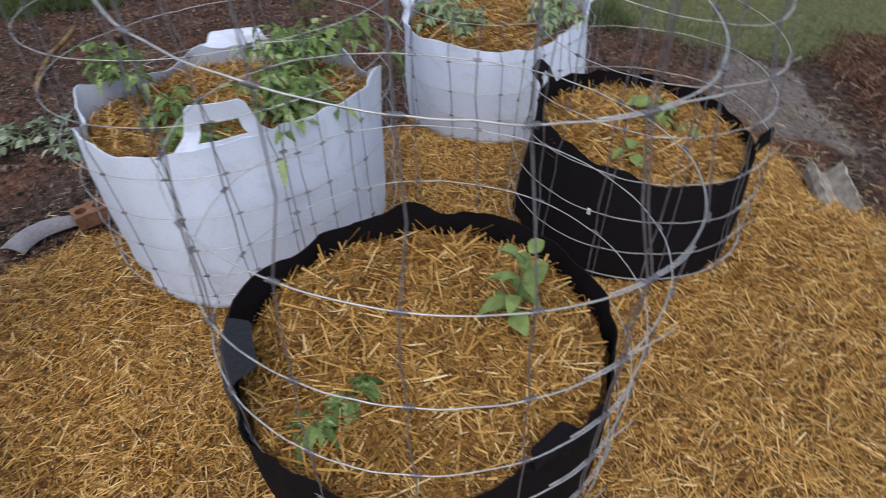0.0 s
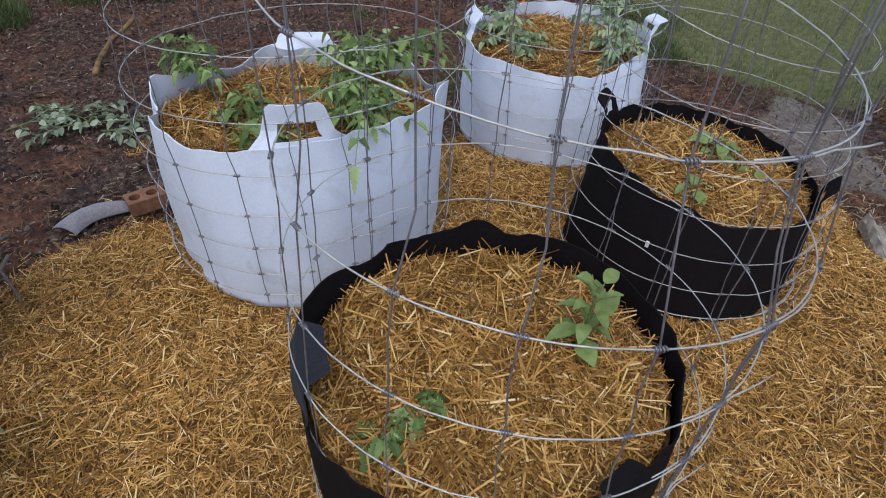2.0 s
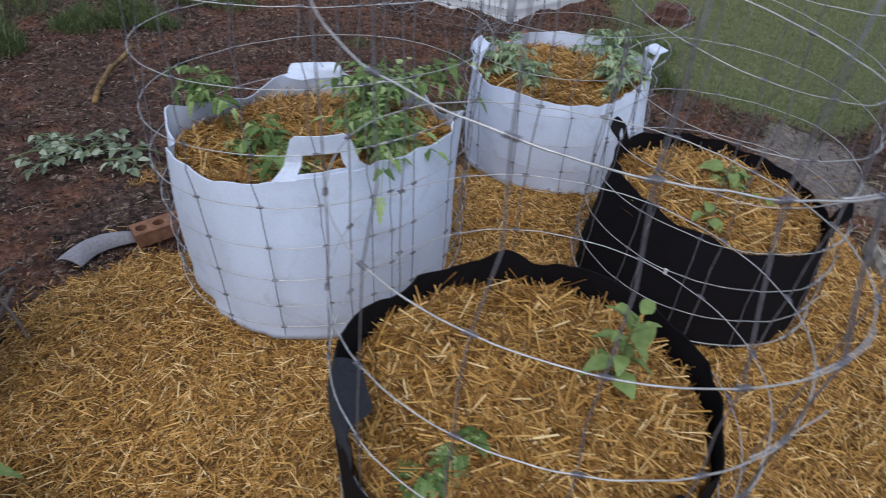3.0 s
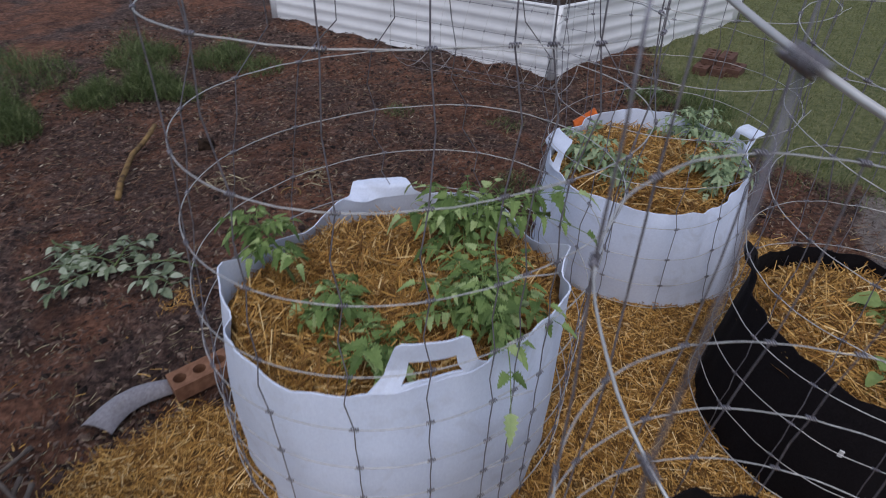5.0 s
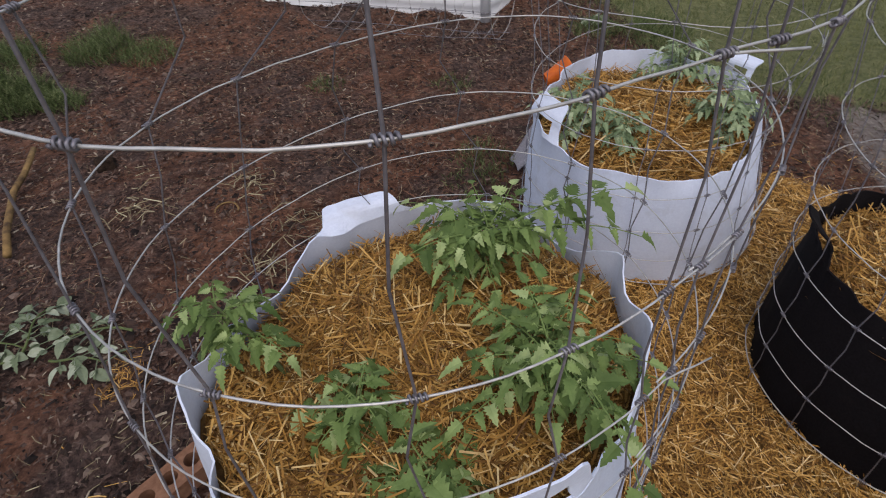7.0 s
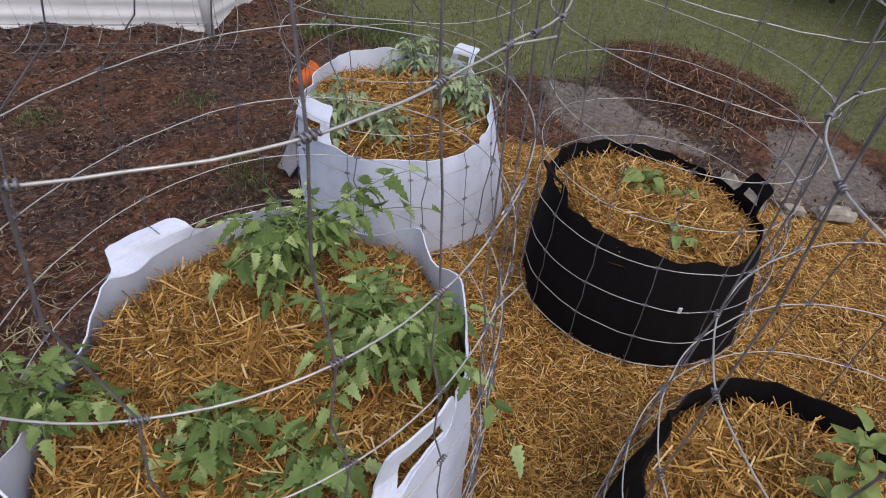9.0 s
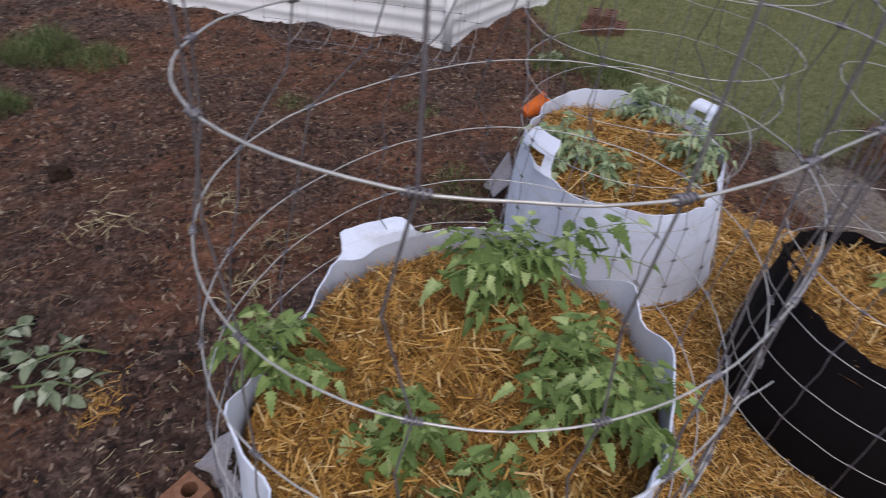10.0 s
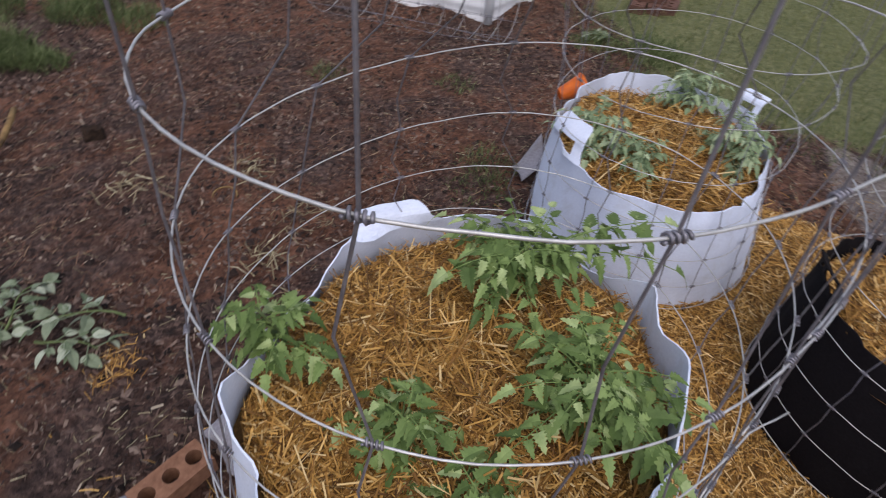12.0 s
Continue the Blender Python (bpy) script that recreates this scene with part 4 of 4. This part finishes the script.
# ---- bricks ----
def brick(name, size, holes, place, turn, material, label, group="", tip=0.0):
    lx, ly, lz = size
    ob = thing(name, label, "brick", place, group, turn)
    ob.matrix_basis = pose(*place, 0, tip, turn)
    bm = bmesh.new()
    # a slab pierced by round holes: grid cells round each hole
    cells = len(holes)
    w = lx / cells
    for c, hr in enumerate(holes):
        cx = -lx / 2 + w * (c + 0.5)
        corner = math.atan2(ly, w)
        turns = [-corner, -corner / 2, 0.0, corner / 2, corner]
        turns += [corner + (math.pi - 2 * corner) * q / 4 for q in (1, 2, 3)] + [math.pi - x for x in turns[::-1]]
        turns += [math.pi + corner + (math.pi - 2 * corner) * q / 4 for q in (1, 2, 3)]
        n = len(turns)
        ringo, ringi = [], []
        for a in turns:
            ca, sa = math.cos(a), math.sin(a)
            s = min(w / 2 / abs(ca) if abs(ca) > 1e-6 else 9, ly / 2 / abs(sa) if abs(sa) > 1e-6 else 9)
            ringo.append((cx + ca * s, sa * s))
            ringi.append((cx + ca * hr, sa * hr))
        lv = {}
        for tagz, z in (("t", lz), ("b", 0.0)):
            lv[tagz + "o"] = [bm.verts.new((x, y, z)) for x, y in ringo]
            lv[tagz + "i"] = [bm.verts.new((x, y, z)) for x, y in ringi]
        for k in range(n):
            m = (k + 1) % n
            bm.faces.new((lv["to"][k], lv["to"][m], lv["ti"][m], lv["ti"][k]))
            bm.faces.new((lv["ti"][k], lv["ti"][m], lv["bi"][m], lv["bi"][k]))
            bm.faces.new((lv["to"][m], lv["to"][k], lv["bo"][k], lv["bo"][m]))
    part("clay_body", bm, material, ob)
    return ob


brick("brick", (0.168, 0.074, 0.05), (0.0185, 0.0185, 0.0185), (-1.165, 1.325, 0.004), 45, CLAY_BRICK, "orange-brown brick with three round holes lying by the white bag")
for i, (x, y, z, turn) in enumerate(((1.12, 4.46, 0.0, 60), (1.23, 4.44, 0.0, 62), (1.34, 4.44, 0.002, 58), (1.19, 4.55, 0.06, 64), (1.29, 4.51, 0.06, 60))):
    brick("brick", (0.2, 0.095, 0.06), (0.016, 0.016, 0.016), (x, y, z - 0.025), turn, RED_BRICK, "red brick in a small heap on the grass", "red brick heap")


# ---- cloths and small things ----
def cloth(label, grid, material, place=(0, 0, 0), name="cloth_scrap"):
    """A sheet from rows of points, with a folded-under thickness."""
    rows, cols = len(grid), len(grid[0])
    verts = [tuple(p) for row in grid for p in row] + [(x, y, z - 0.003) for row in grid for x, y, z in row]
    n = rows * cols
    faces = []
    for i in range(rows - 1):
        for j in range(cols - 1):
            a, b, c, d = i * cols + j, i * cols + j + 1, (i + 1) * cols + j + 1, (i + 1) * cols + j
            faces += [(a, b, c, d), (n + d, n + c, n + b, n + a)]
    edge = [(0, j) for j in range(cols)] + [(i, cols - 1) for i in range(1, rows)] + [(rows - 1, j) for j in range(cols - 2, -1, -1)] + [(i, 0) for i in range(rows - 2, 0, -1)]
    for (i, j), (k, l) in zip(edge, edge[1:] + edge[:1]):
        a, b = i * cols + j, k * cols + l
        faces.append((b, a, n + a, n + b))
    ob = smooth(part(name, (verts, faces), material, None))
    ob.location = place
    return tagged(ob, label, "cloth")


def sheet(corner, along, across, nu, nv, height):
    grid = []
    for i in range(nu + 1):
        row = []
        for j in range(nv + 1):
            u, w = i / nu, j / nv
            x, y = corner[0] + along[0] * u + across[0] * w, corner[1] + along[1] * u + across[1] * w
            row.append((x, y, height(u, w) + 0.004 * noise.noise((x * 14, y * 14, 3))))
        grid.append(row)
    return grid


def curled_band(points, width, height, n=9):
    """A strip along the points, arched across its width."""
    pts = [Vector(p) for p in points]
    grid = []
    for k, p in enumerate(pts):
        d = (pts[min(k + 1, len(pts) - 1)] - pts[max(k - 1, 0)]).normalized()
        side = Vector((d.y, -d.x, 0))
        end = math.sin(math.pi * min((k + 0.6) / len(pts), 1.0)) ** 0.5
        wide = width * (1.4 - 0.75 * k / len(pts))
        grid.append([tuple(p + side * wide * (w - 0.5) + Vector((0, 0, 0.006 + height * end * math.sin(math.pi * w) ** 0.7))) for w in np.linspace(0, 1, n)])
    return grid


cloth("curled edge of grey weed cloth poking out of the straw", curled_band([(-1.372, 1.13, 0), (-1.368, 1.152, 0), (-1.36, 1.18, 0), (-1.347, 1.21, 0), (-1.32, 1.243, 0), (-1.29, 1.265, 0), (-1.26, 1.283, 0), (-1.235, 1.295, 0)], 0.070, 0.036), GREY_CLOTH, name="weed_cloth")
torn = [[(x + 0.012 * noise.noise((y * 30, 1.0, 4.0)), y + 0.014 * noise.noise((x * 28, 6.0, 2.0)), z) for x, y, z in row] for row in sheet((-1.13, 1.455), (0.16, 0.16), (0.09, -0.12), 16, 16, lambda u, w: 0.012 + 0.03 * u + 0.008 * math.sin(7 * w))]
cloth("flat corner of grey weed cloth with soil on it", torn, GREY_CLOTH, name="weed_cloth")
cloth("grey cloth standing against the farther white bag", sheet((-0.13, 2.455), (-0.01, 0.11), (0.10, 0.03), 10, 8, lambda u, w: 0.012 + 0.115 * w ** 1.2 * (0.5 + 0.5 * u) + 0.012 * math.sin(5 * u + 3 * w)), GREY_CLOTH, name="weed_cloth")

# soil spilled on the cloth corner
place2 = scatter(rng, 500, (-1.09, -0.95, 1.36, 1.49), lambda x, y: np.hypot(x + 1.015, y - 1.425) < 0.045 + 0.02 * np.sin(70 * x + 20 * y) + rng.normal(0, 0.004, x.shape))
v, f = ribbons(rng, place2, np.full(len(place2), 0.03), (0.006, 0.018), (0.004, 0.01), 0.5, 0.2, 0.0)
stuff("soil_crumbs", v, f, SOIL, "dark soil crumbs spilled on grey cloth", "soil")

cup = thing("plastic_scoop", "bright orange plastic scoop hanging at the rim of the farther bag", "scoop")
cup.matrix_basis = pose(-0.025, 2.535, 0.338, 12, 68, 20)
smooth(part("cup", lathe([(0.022, 0.0), (0.041, 0.092), (0.045, 0.095), (0.041, 0.098), (0.038, 0.092), (0.018, 0.004), (0.0, 0.003)], 24), ORANGE, cup))


def rough_stone(size, place, turn, seed, label, material, name="rubble"):
    bm = bmesh.new()
    bmesh.ops.create_cube(bm, size=1.0)
    bmesh.ops.subdivide_edges(bm, edges=bm.edges, cuts=7, use_grid_fill=True)
    for vtx in bm.verts:
        p = vtx.co
        k = 1 + 0.22 * noise.noise(p * 1.9 + Vector((seed, 0, 0))) + 0.07 * noise.noise(p * 6 + Vector((0, seed, 0)))
        q = p * k
        if p.z > 0.2:
            q.z += 0.35 * noise.noise(Vector((p.x * 3 + seed, p.y * 3, 0)))
        vtx.co = Vector((q.x * size[0], q.y * size[1], (q.z + 0.45) * size[2]))
    ob = smooth(part(name, bm, material, None))
    ob.matrix_basis = pose(*place, 0, 0, turn)
    return tagged(ob, label, "rubble")


def broken_channel(place, turn, tip, label):
    """A broken length of V-shaped concrete channel with ragged ends."""
    profile = [(-0.085, 0.045), (-0.070, 0.075), (-0.010, 0.016), (0.012, 0.014), (0.045, 0.085), (0.056, 0.080)]
    rows, cols = 13, 6
    verts, faces = [], []
    for under in (0, 1):
        for i in range(rows):
            v = i / (rows - 1) - 0.5
            for x, z in profile:
                rag = 0.35 * noise.noise((x * 25, 3.0 if v > 0 else 8.0, 1.0)) * abs(v)
                z2 = z + 0.005 * noise.noise((x * 20, v * 7, 2.0)) + (0.010 * noise.noise((v * 14, 5.0, 1.0)) if z > 0.05 else 0)
                x2 = x + 0.010 * noise.noise((v * 9, x * 6, 7.0))
                verts.append((x2, (v + rag * 0.3) * 0.20, z2 if not under else min(z2 - 0.02, 0.0)))
    n = rows * cols
    for i in range(rows - 1):
        for j in range(cols - 1):
            k = i * cols + j
            faces += [(k, k + 1, k + cols + 1, k + cols), (n + k + cols, n + k + cols + 1, n + k + 1, n + k)]
        k = i * cols
        faces += [(k, k + cols, n + k + cols, n + k), (k + cols - 1, n + k + cols - 1, n + k + 2 * cols - 1, k + 2 * cols - 1)]
    for j in range(cols - 1):
        k = (rows - 1) * cols + j
        faces += [(j + 1, j, n + j, n + j + 1), (k, k + 1, n + k + 1, n + k)]
    ob = part("rubble", ([(x * 0.78, y * 1.1, z * 0.8) for x, y, z in verts], faces), STONE, None)
    ob.matrix_basis = pose(*place, tip, 0, turn)
    return tagged(ob, label, "rubble")


broken_channel((1.335, 1.485, 0.006), -9, 5, "broken V-shaped length of pale concrete channel at the straw edge")
rough_stone((0.045, 0.07, 0.02), (1.47, 1.31, 0.018), 40, 5.0, "small broken piece of pale concrete half under straw", STONE)
rough_stone((0.13, 0.06, 0.03), (1.575, 1.215, 0.022), -40, 8.0, "flat pale concrete chip by the sandy soil", STONE)
rough_stone((0.07, 0.06, 0.045), (-1.800, 2.801, 0.0), 20, 11.0, "dark clod of soil on the mulch", SOIL, "soil_clod")

stick_pts = [(-2.155, 2.965, 0.03), (-2.12, 2.86, 0.04), (-2.10, 2.75, 0.035), (-2.09, 2.63, 0.032), (-2.04, 2.47, 0.026), (-2.005, 2.37, 0.024), (-1.945, 2.24, 0.022)]
ob = smooth(part("stick", tube(stick_pts, 0.0115, 9, taper=1.15), BARK, None))
tagged(ob, "bare yellow-brown crooked stick lying on the mulch", "stick")
for a, b, bend in (((-1.575, 0.98, 0.07), (-1.235, 0.775, 0.055), 0.03), ((-1.38, 0.93, 0.075), (-1.20, 0.50, 0.05), -0.035), ((-1.46, 1.03, 0.06), (-1.56, 0.84, 0.05), 0.02), ((-1.43, 0.95, 0.06), (-1.335, 0.79, 0.075), -0.02), ((-1.575, 0.80, 0.04), (-1.40, 0.86, 0.05), 0.02)):
    a, b = Vector(a), Vector(b)
    pts = [a.lerp(b, t) + Vector((0, 0, bend * math.sin(math.pi * t) * 0.5)) + Vector((bend * math.sin(math.pi * t), 0, 0)) for t in np.linspace(0, 1, 7)]
    tagged(smooth(part("twig", tube(pts, 0.0065, 6, taper=0.5), TWIG, None)), "thin grey dead twig at the straw edge", "twig", "dead twigs")
curl = [(-1.23 + 0.04 * math.cos(t), 2.38 + 0.05 * math.sin(t), 0.012 + 0.004 * t) for t in np.linspace(0, 3.6, 12)]
tagged(smooth(part("root", tube(curl, 0.004, 6, taper=0.5), BARK, None)), "pale curled root lying on the mulch", "root")


# pulled weeds wilting on the soil
def wilted(place, n, reach, size, seed):
    """A pulled weed lying flat: one long stalk with side stalks and limp broad leaves."""
    g = random.Random(seed)
    ob = thing("wilted_weed", "pulled pale-green weed wilting flat on the soil", "weed", place, "pulled weeds")
    turn = g.uniform(0, 6.28)
    spine = [Vector((math.cos(turn + 0.25 * math.sin(3 * u)) * reach * (u - 0.45) * 1.7, math.sin(turn + 0.25 * math.sin(3 * u)) * reach * (u - 0.45) * 1.7, 0.012 + 0.018 * math.sin(math.pi * u))) for u in np.linspace(0, 1, 8)]
    part("stalk", tube(spine, 0.0042, 6, taper=0.5), STEM, ob)
    for i in range(n + 3):
        u = 0.2 + 0.8 * (i + 0.5) / (n + 3)
        k = min(int(u * 7), 6)
        p = spine[k].lerp(spine[k + 1], u * 7 - k)
        a = turn + (1 if i % 2 else -1) * g.uniform(0.5, 1.3)
        d = Vector((math.cos(a), math.sin(a), g.uniform(-0.02, 0.22)))
        q = p + d * reach * g.uniform(0.12, 0.4)
        pieces = [tube([p, q], 0.0016, 5)]
        for j in range(3):
            b = a + (j - 1) * g.uniform(0.5, 1.0)
            ln = size * g.uniform(0.6, 1.35)
            pieces.append(leaflet(q, Vector((math.cos(b), math.sin(b), g.uniform(-0.2, 0.3))), Vector((g.uniform(-0.9, 0.9), g.uniform(-0.9, 0.9), 1)), ln, ln * g.uniform(0.5, 0.8), g.uniform(0.0, 0.6), float(j == 1)))
        part("leaf", join(pieces), WILTED, ob)
    return ob


for i, (x, y, n, reach) in enumerate(((-1.515, 1.830, 6, 0.14), (-1.701, 1.857, 3, 0.11), (-1.827, 1.818, 5, 0.13), (-1.766, 1.712, 4, 0.11), (-1.940, 1.869, 5, 0.13), (-1.901, 1.732, 4, 0.12), (-1.537, 1.729, 4, 0.10))):
    wilted((x, y, 0.005), n + 1, reach, 0.038, 50 + i)
wilted((0.67, 3.84, 0.01), 4, 0.11, 0.045, 63)
for i, (x, y) in enumerate(((-1.567, 2.447), (-1.181, 2.546), (-0.947, 2.262), (-1.054, 2.054))):
    g = np.random.default_rng(80 + i)
    p = np.column_stack([x + g.normal(0, 0.05, 45), y + g.normal(0, 0.05, 45)])
    v, f = ribbons(g, p[:28], ground_height(p[:28, 0], p[:28, 1]) + 0.01, (0.04, 0.13), (0.002, 0.0045), 0.2, 0.2, 0.005)
    stuff("dry_tuft", v, f, CHAFF, "flattened tuft of dry pale grass on the mulch", "dry grass")
g = np.random.default_rng(90)
p = np.column_stack([-1.385 + g.normal(0, 0.03, 120), 1.655 + g.normal(0, 0.045, 120)])
v, f = ribbons(g, p, ground_height(p[:, 0], p[:, 1]) + 0.01, (0.015, 0.05), (0.001, 0.0024), 0.3, 0.04, 0.003)
stuff("straw_tuft", v, f, STRAW, "small tuft of straw fallen on the soil", "straw")


# ---- weeds at the back ----
def weed_clump(place, spread, height, n, seed, label):
    """A feathery mound of fine grassy weeds."""
    g = np.random.default_rng(seed)
    ob = thing("weed_clump", label, "weeds", place, "weed clumps")
    n *= 48
    q, a = spread * g.random(n) ** 0.6, g.uniform(0, 2 * np.pi, n)
    p = np.column_stack([q * np.cos(a), q * np.sin(a)])
    lump = 0.6 + 0.5 * np.sin(17 * p[:, 0] + seed) * np.sin(15 * p[:, 1] + 2 * seed)
    z = height * g.random(n) * np.clip(1.15 - (q / spread) ** 2, 0.1, 1) * np.clip(lump, 0.2, 1.1)
    v, f = blades(g, p, z - 0.01, (0.02 + 0.15 * height, 0.03 + 0.42 * height), (0.0018, 0.0042), 1.5)
    tagged(part("foliage", (v.tolist(), f), WEED, ob), kind="stuff")
    return ob


for i, (x, y, s, h, n) in enumerate(((-2.45, 3.50, 0.17, 0.18, 40), (-2.70, 3.32, 0.16, 0.14, 28), (-2.22, 3.45, 0.10, 0.10, 12), (-2.25, 4.1, 0.20, 0.18, 26), (-2.8, 4.05, 0.24, 0.2, 30), (-3.05, 2.90, 0.24, 0.20, 44), (-2.85, 2.82, 0.13, 0.14, 22), (-1.95, 4.0, 0.16, 0.1, 14), (-3.35, 3.55, 0.33, 0.22, 28))):
    weed_clump((x, y, 0.0), s, h, n, 100 + i, "clump of green weeds at the back of the soil bed")
for i, (x, y, s, h, n) in enumerate(((0.701, 3.264, 0.14, 0.09, 14), (0.876, 3.126, 0.12, 0.1, 14), (0.607, 3.807, 0.14, 0.08, 12), (-0.30, 2.43, 0.14, 0.02, 4), (-0.615, 2.217, 0.12, 0.03, 5), (-0.245, 2.594, 0.14, 0.035, 6), (0.916, 3.680, 0.2, 0.1, 18), (-0.906, 3.396, 0.1, 0.03, 3), (-0.285, 3.292, 0.1, 0.03, 3))):
    weed_clump((x, y, 0.0), s, h, n, 130 + i, "low green weeds sprouting from the mulch")


# ---- potted plants ----
pot = thing("terracotta_pot", "large orange terracotta pot holding a leafy plant", "plant pot", (-1.40, 0.56, 0.015))
smooth(part("bowl", lathe([(0.0, 0.0), (0.135, 0.0), (0.142, 0.01), (0.165, 0.12), (0.182, 0.24), (0.186, 0.27)], 56), TERRACOTTA, pot))
smooth(part("collar", lathe([(0.186, 0.268), (0.196, 0.272), (0.200, 0.29), (0.202, 0.345), (0.198, 0.355), (0.186, 0.355), (0.182, 0.345), (0.178, 0.28)], 56), TERRACOTTA, pot))
part("soil", lathe([(0.180, 0.315), (0.12, 0.322), (0.0, 0.325)], 40), SOIL, pot)
g = random.Random(5)
plant = thing("potted_plant", "tall leafy dark green plant in a terracotta pot", "plant", (-1.40, 0.56, 0.335))
stems = []
for i in range(5):
    a = i * 1.26
    stems.append([Vector((0.04 * math.cos(a) * t + (0.15 + 0.10 * math.cos(a)) * t ** 0.6, 0.04 * math.sin(a) * t + 0.11 * math.sin(a) * t * t, 0.66 * t - 0.01)) for t in np.linspace(0, 1, 7)])
    smooth(part("stem", tube(stems[-1], 0.006, 6, taper=0.5), STEM, plant))
for i in range(320):
    s = stems[i % 5]
    u = 0.03 + 0.97 * g.random()
    k = min(int(u * 6), 5)
    p = s[k].lerp(s[k + 1], u * 6 - k)
    a = g.gauss(0.0, 1.4)
    d = Vector((math.cos(a), math.sin(a), g.uniform(-0.2, 0.3)))
    q = p + d * g.uniform(0.02, 0.11)
    ln = g.uniform(0.055, 0.095)
    part("leaf", join([tube([p, q], 0.0018, 5), leaflet(q, d + Vector((0, 0, -g.uniform(0.3, 1.1))), Vector((d.x * 0.5, d.y * 0.5, 1)), ln, ln * 0.6, g.uniform(0.2, 0.6), 0)]), DARK_LEAF, plant)

tan = thing("tan_pot", "weathered tan pot with a thick rim", "plant pot", (-1.10, 0.20, 0.03))
smooth(part("bowl", lathe([(0.0, 0.0), (0.10, 0.0), (0.13, 0.11), (0.145, 0.2)], 44), TAN_POT, tan))
smooth(part("rim", lathe([(0.145, 0.198), (0.162, 0.202), (0.166, 0.215), (0.166, 0.235), (0.158, 0.245), (0.142, 0.243), (0.138, 0.23), (0.134, 0.19)], 44), TAN_POT, tan))
part("soil", lathe([(0.136, 0.212), (0.0, 0.218)], 30), SOIL, tan)
tomato((-1.05, 0.23, 0.245), 0.12, 9, 0.17, 0.058, 61, (0.06, 0.03), "tomato plant in a tan pot", 1.1)


# ---- raised bed of white corrugated steel ----
def raised_bed(corner, ends, height, label):
    bed = thing("raised_bed", label, "raised bed", (*corner, 0.0))
    o = Vector((0, 0, 0))
    a, b = (Vector((x - corner[0], y - corner[1], 0)) for x, y in ends)
    pts = [o, a, a + b, b]
    pitch, deep = 0.085, 0.0042
    for p, q in zip(pts, pts[1:] + pts[:1]):
        d = (q - p).normalized()
        out = Vector((d.y, -d.x, 0)) * (1 if (a.cross(b)).z > 0 else -1)
        rows = int(height / pitch * 8)
        verts, faces = [], []
        for side in (0.0, -0.003):
            for i in range(rows + 1):
                z = height * i / rows
                wave = deep * max(-0.55, math.cos(2 * math.pi * z / pitch))
                for w in (0.02, (q - p).length / 2, (q - p).length - 0.02):
                    verts.append(p + d * w + out * (wave + side) + Vector((0, 0, z)))
        n = (rows + 1) * 3
        for i in range(rows):
            for j in range(2):
                k = i * 3 + j
                faces += [(k, k + 1, k + 4, k + 3), (n + k + 3, n + k + 4, n + k + 1, n + k)]
        smooth(part("corrugated_panel", (verts, faces), WHITE_METAL, bed))
        bm = bmesh.new()
        bmesh.ops.create_cone(bm, segments=14, radius1=0.028, radius2=0.028, depth=height + 0.01, cap_ends=True)
        bmesh.ops.translate(bm, vec=p + Vector((0, 0, height / 2)), verts=bm.verts)
        smooth(part("corner_post", bm, WHITE_METAL, bed))
        part("top_edge", tube([p + Vector((0, 0, height)), q + Vector((0, 0, height))], 0.012, 8), WHITE_METAL, bed)
    inner = [v * 0.985 + (a + b) * 0.0075 + Vector((0, 0, height - 0.08)) for v in pts]
    part("soil", ([tuple(v) for v in inner], [(0, 1, 2, 3)]), SOIL, bed)
    return bed


raised_bed(BED_CORNER, BED_ENDS, 0.45, "white corrugated steel raised garden bed")


# ---- shaded shrubs beyond the lawn: their shade is put into dark leaf and bark colours ----
def shrub(place, radius, height, n, seed, label):
    g = random.Random(seed)
    ob = thing("shrub", label, "shrub", place, "shrubs beyond the lawn")
    stems, leaves = [], []
    for i in range(9):
        a = g.uniform(0, 6.28)
        base = Vector((radius * 0.5 * math.cos(a), radius * 0.5 * math.sin(a), -0.02))
        tip = Vector((radius * 0.8 * math.cos(a) + g.uniform(-0.2, 0.2), radius * 0.8 * math.sin(a), height * g.uniform(0.7, 1)))
        stems.append(tube([base, base.lerp(tip, 0.5) + Vector((g.uniform(-0.1, 0.1), 0, 0)), tip], 0.022, 6, taper=0.4))
    for i in range(n):
        a, q = g.uniform(0, 6.28), radius * math.sqrt(g.random())
        p = Vector((q * math.cos(a), q * math.sin(a), height * (0.12 + 0.88 * g.random()) * (1.0 - 0.4 * (q / radius) ** 2)))
        b = g.uniform(0, 6.28)
        ln = g.uniform(0.05, 0.11)
        leaves.append(leaflet(p, Vector((math.cos(b), math.sin(b), g.uniform(-0.6, 0.4))), Vector((g.uniform(-0.5, 0.5), g.uniform(-0.5, 0.5), 1)), ln, ln * 0.55, 0.4, 0))
    tagged(part("stem_mass", join(stems), DARK_BARK, ob), kind="stuff")
    tagged(part("foliage", join(leaves), DARK_LEAF, ob), kind="stuff")
    return ob


for i, (x, y, r, h) in enumerate(((4.75, 2.75, 0.8, 1.9), (4.5, 1.7, 0.7, 1.7), (5.1, 3.9, 0.9, 2.1), (5.1, 0.6, 0.9, 1.8))):
    shrub((x, y, 0.0), r, h, 1300, 200 + i, "dark leafy shrub in shade beyond the lawn")
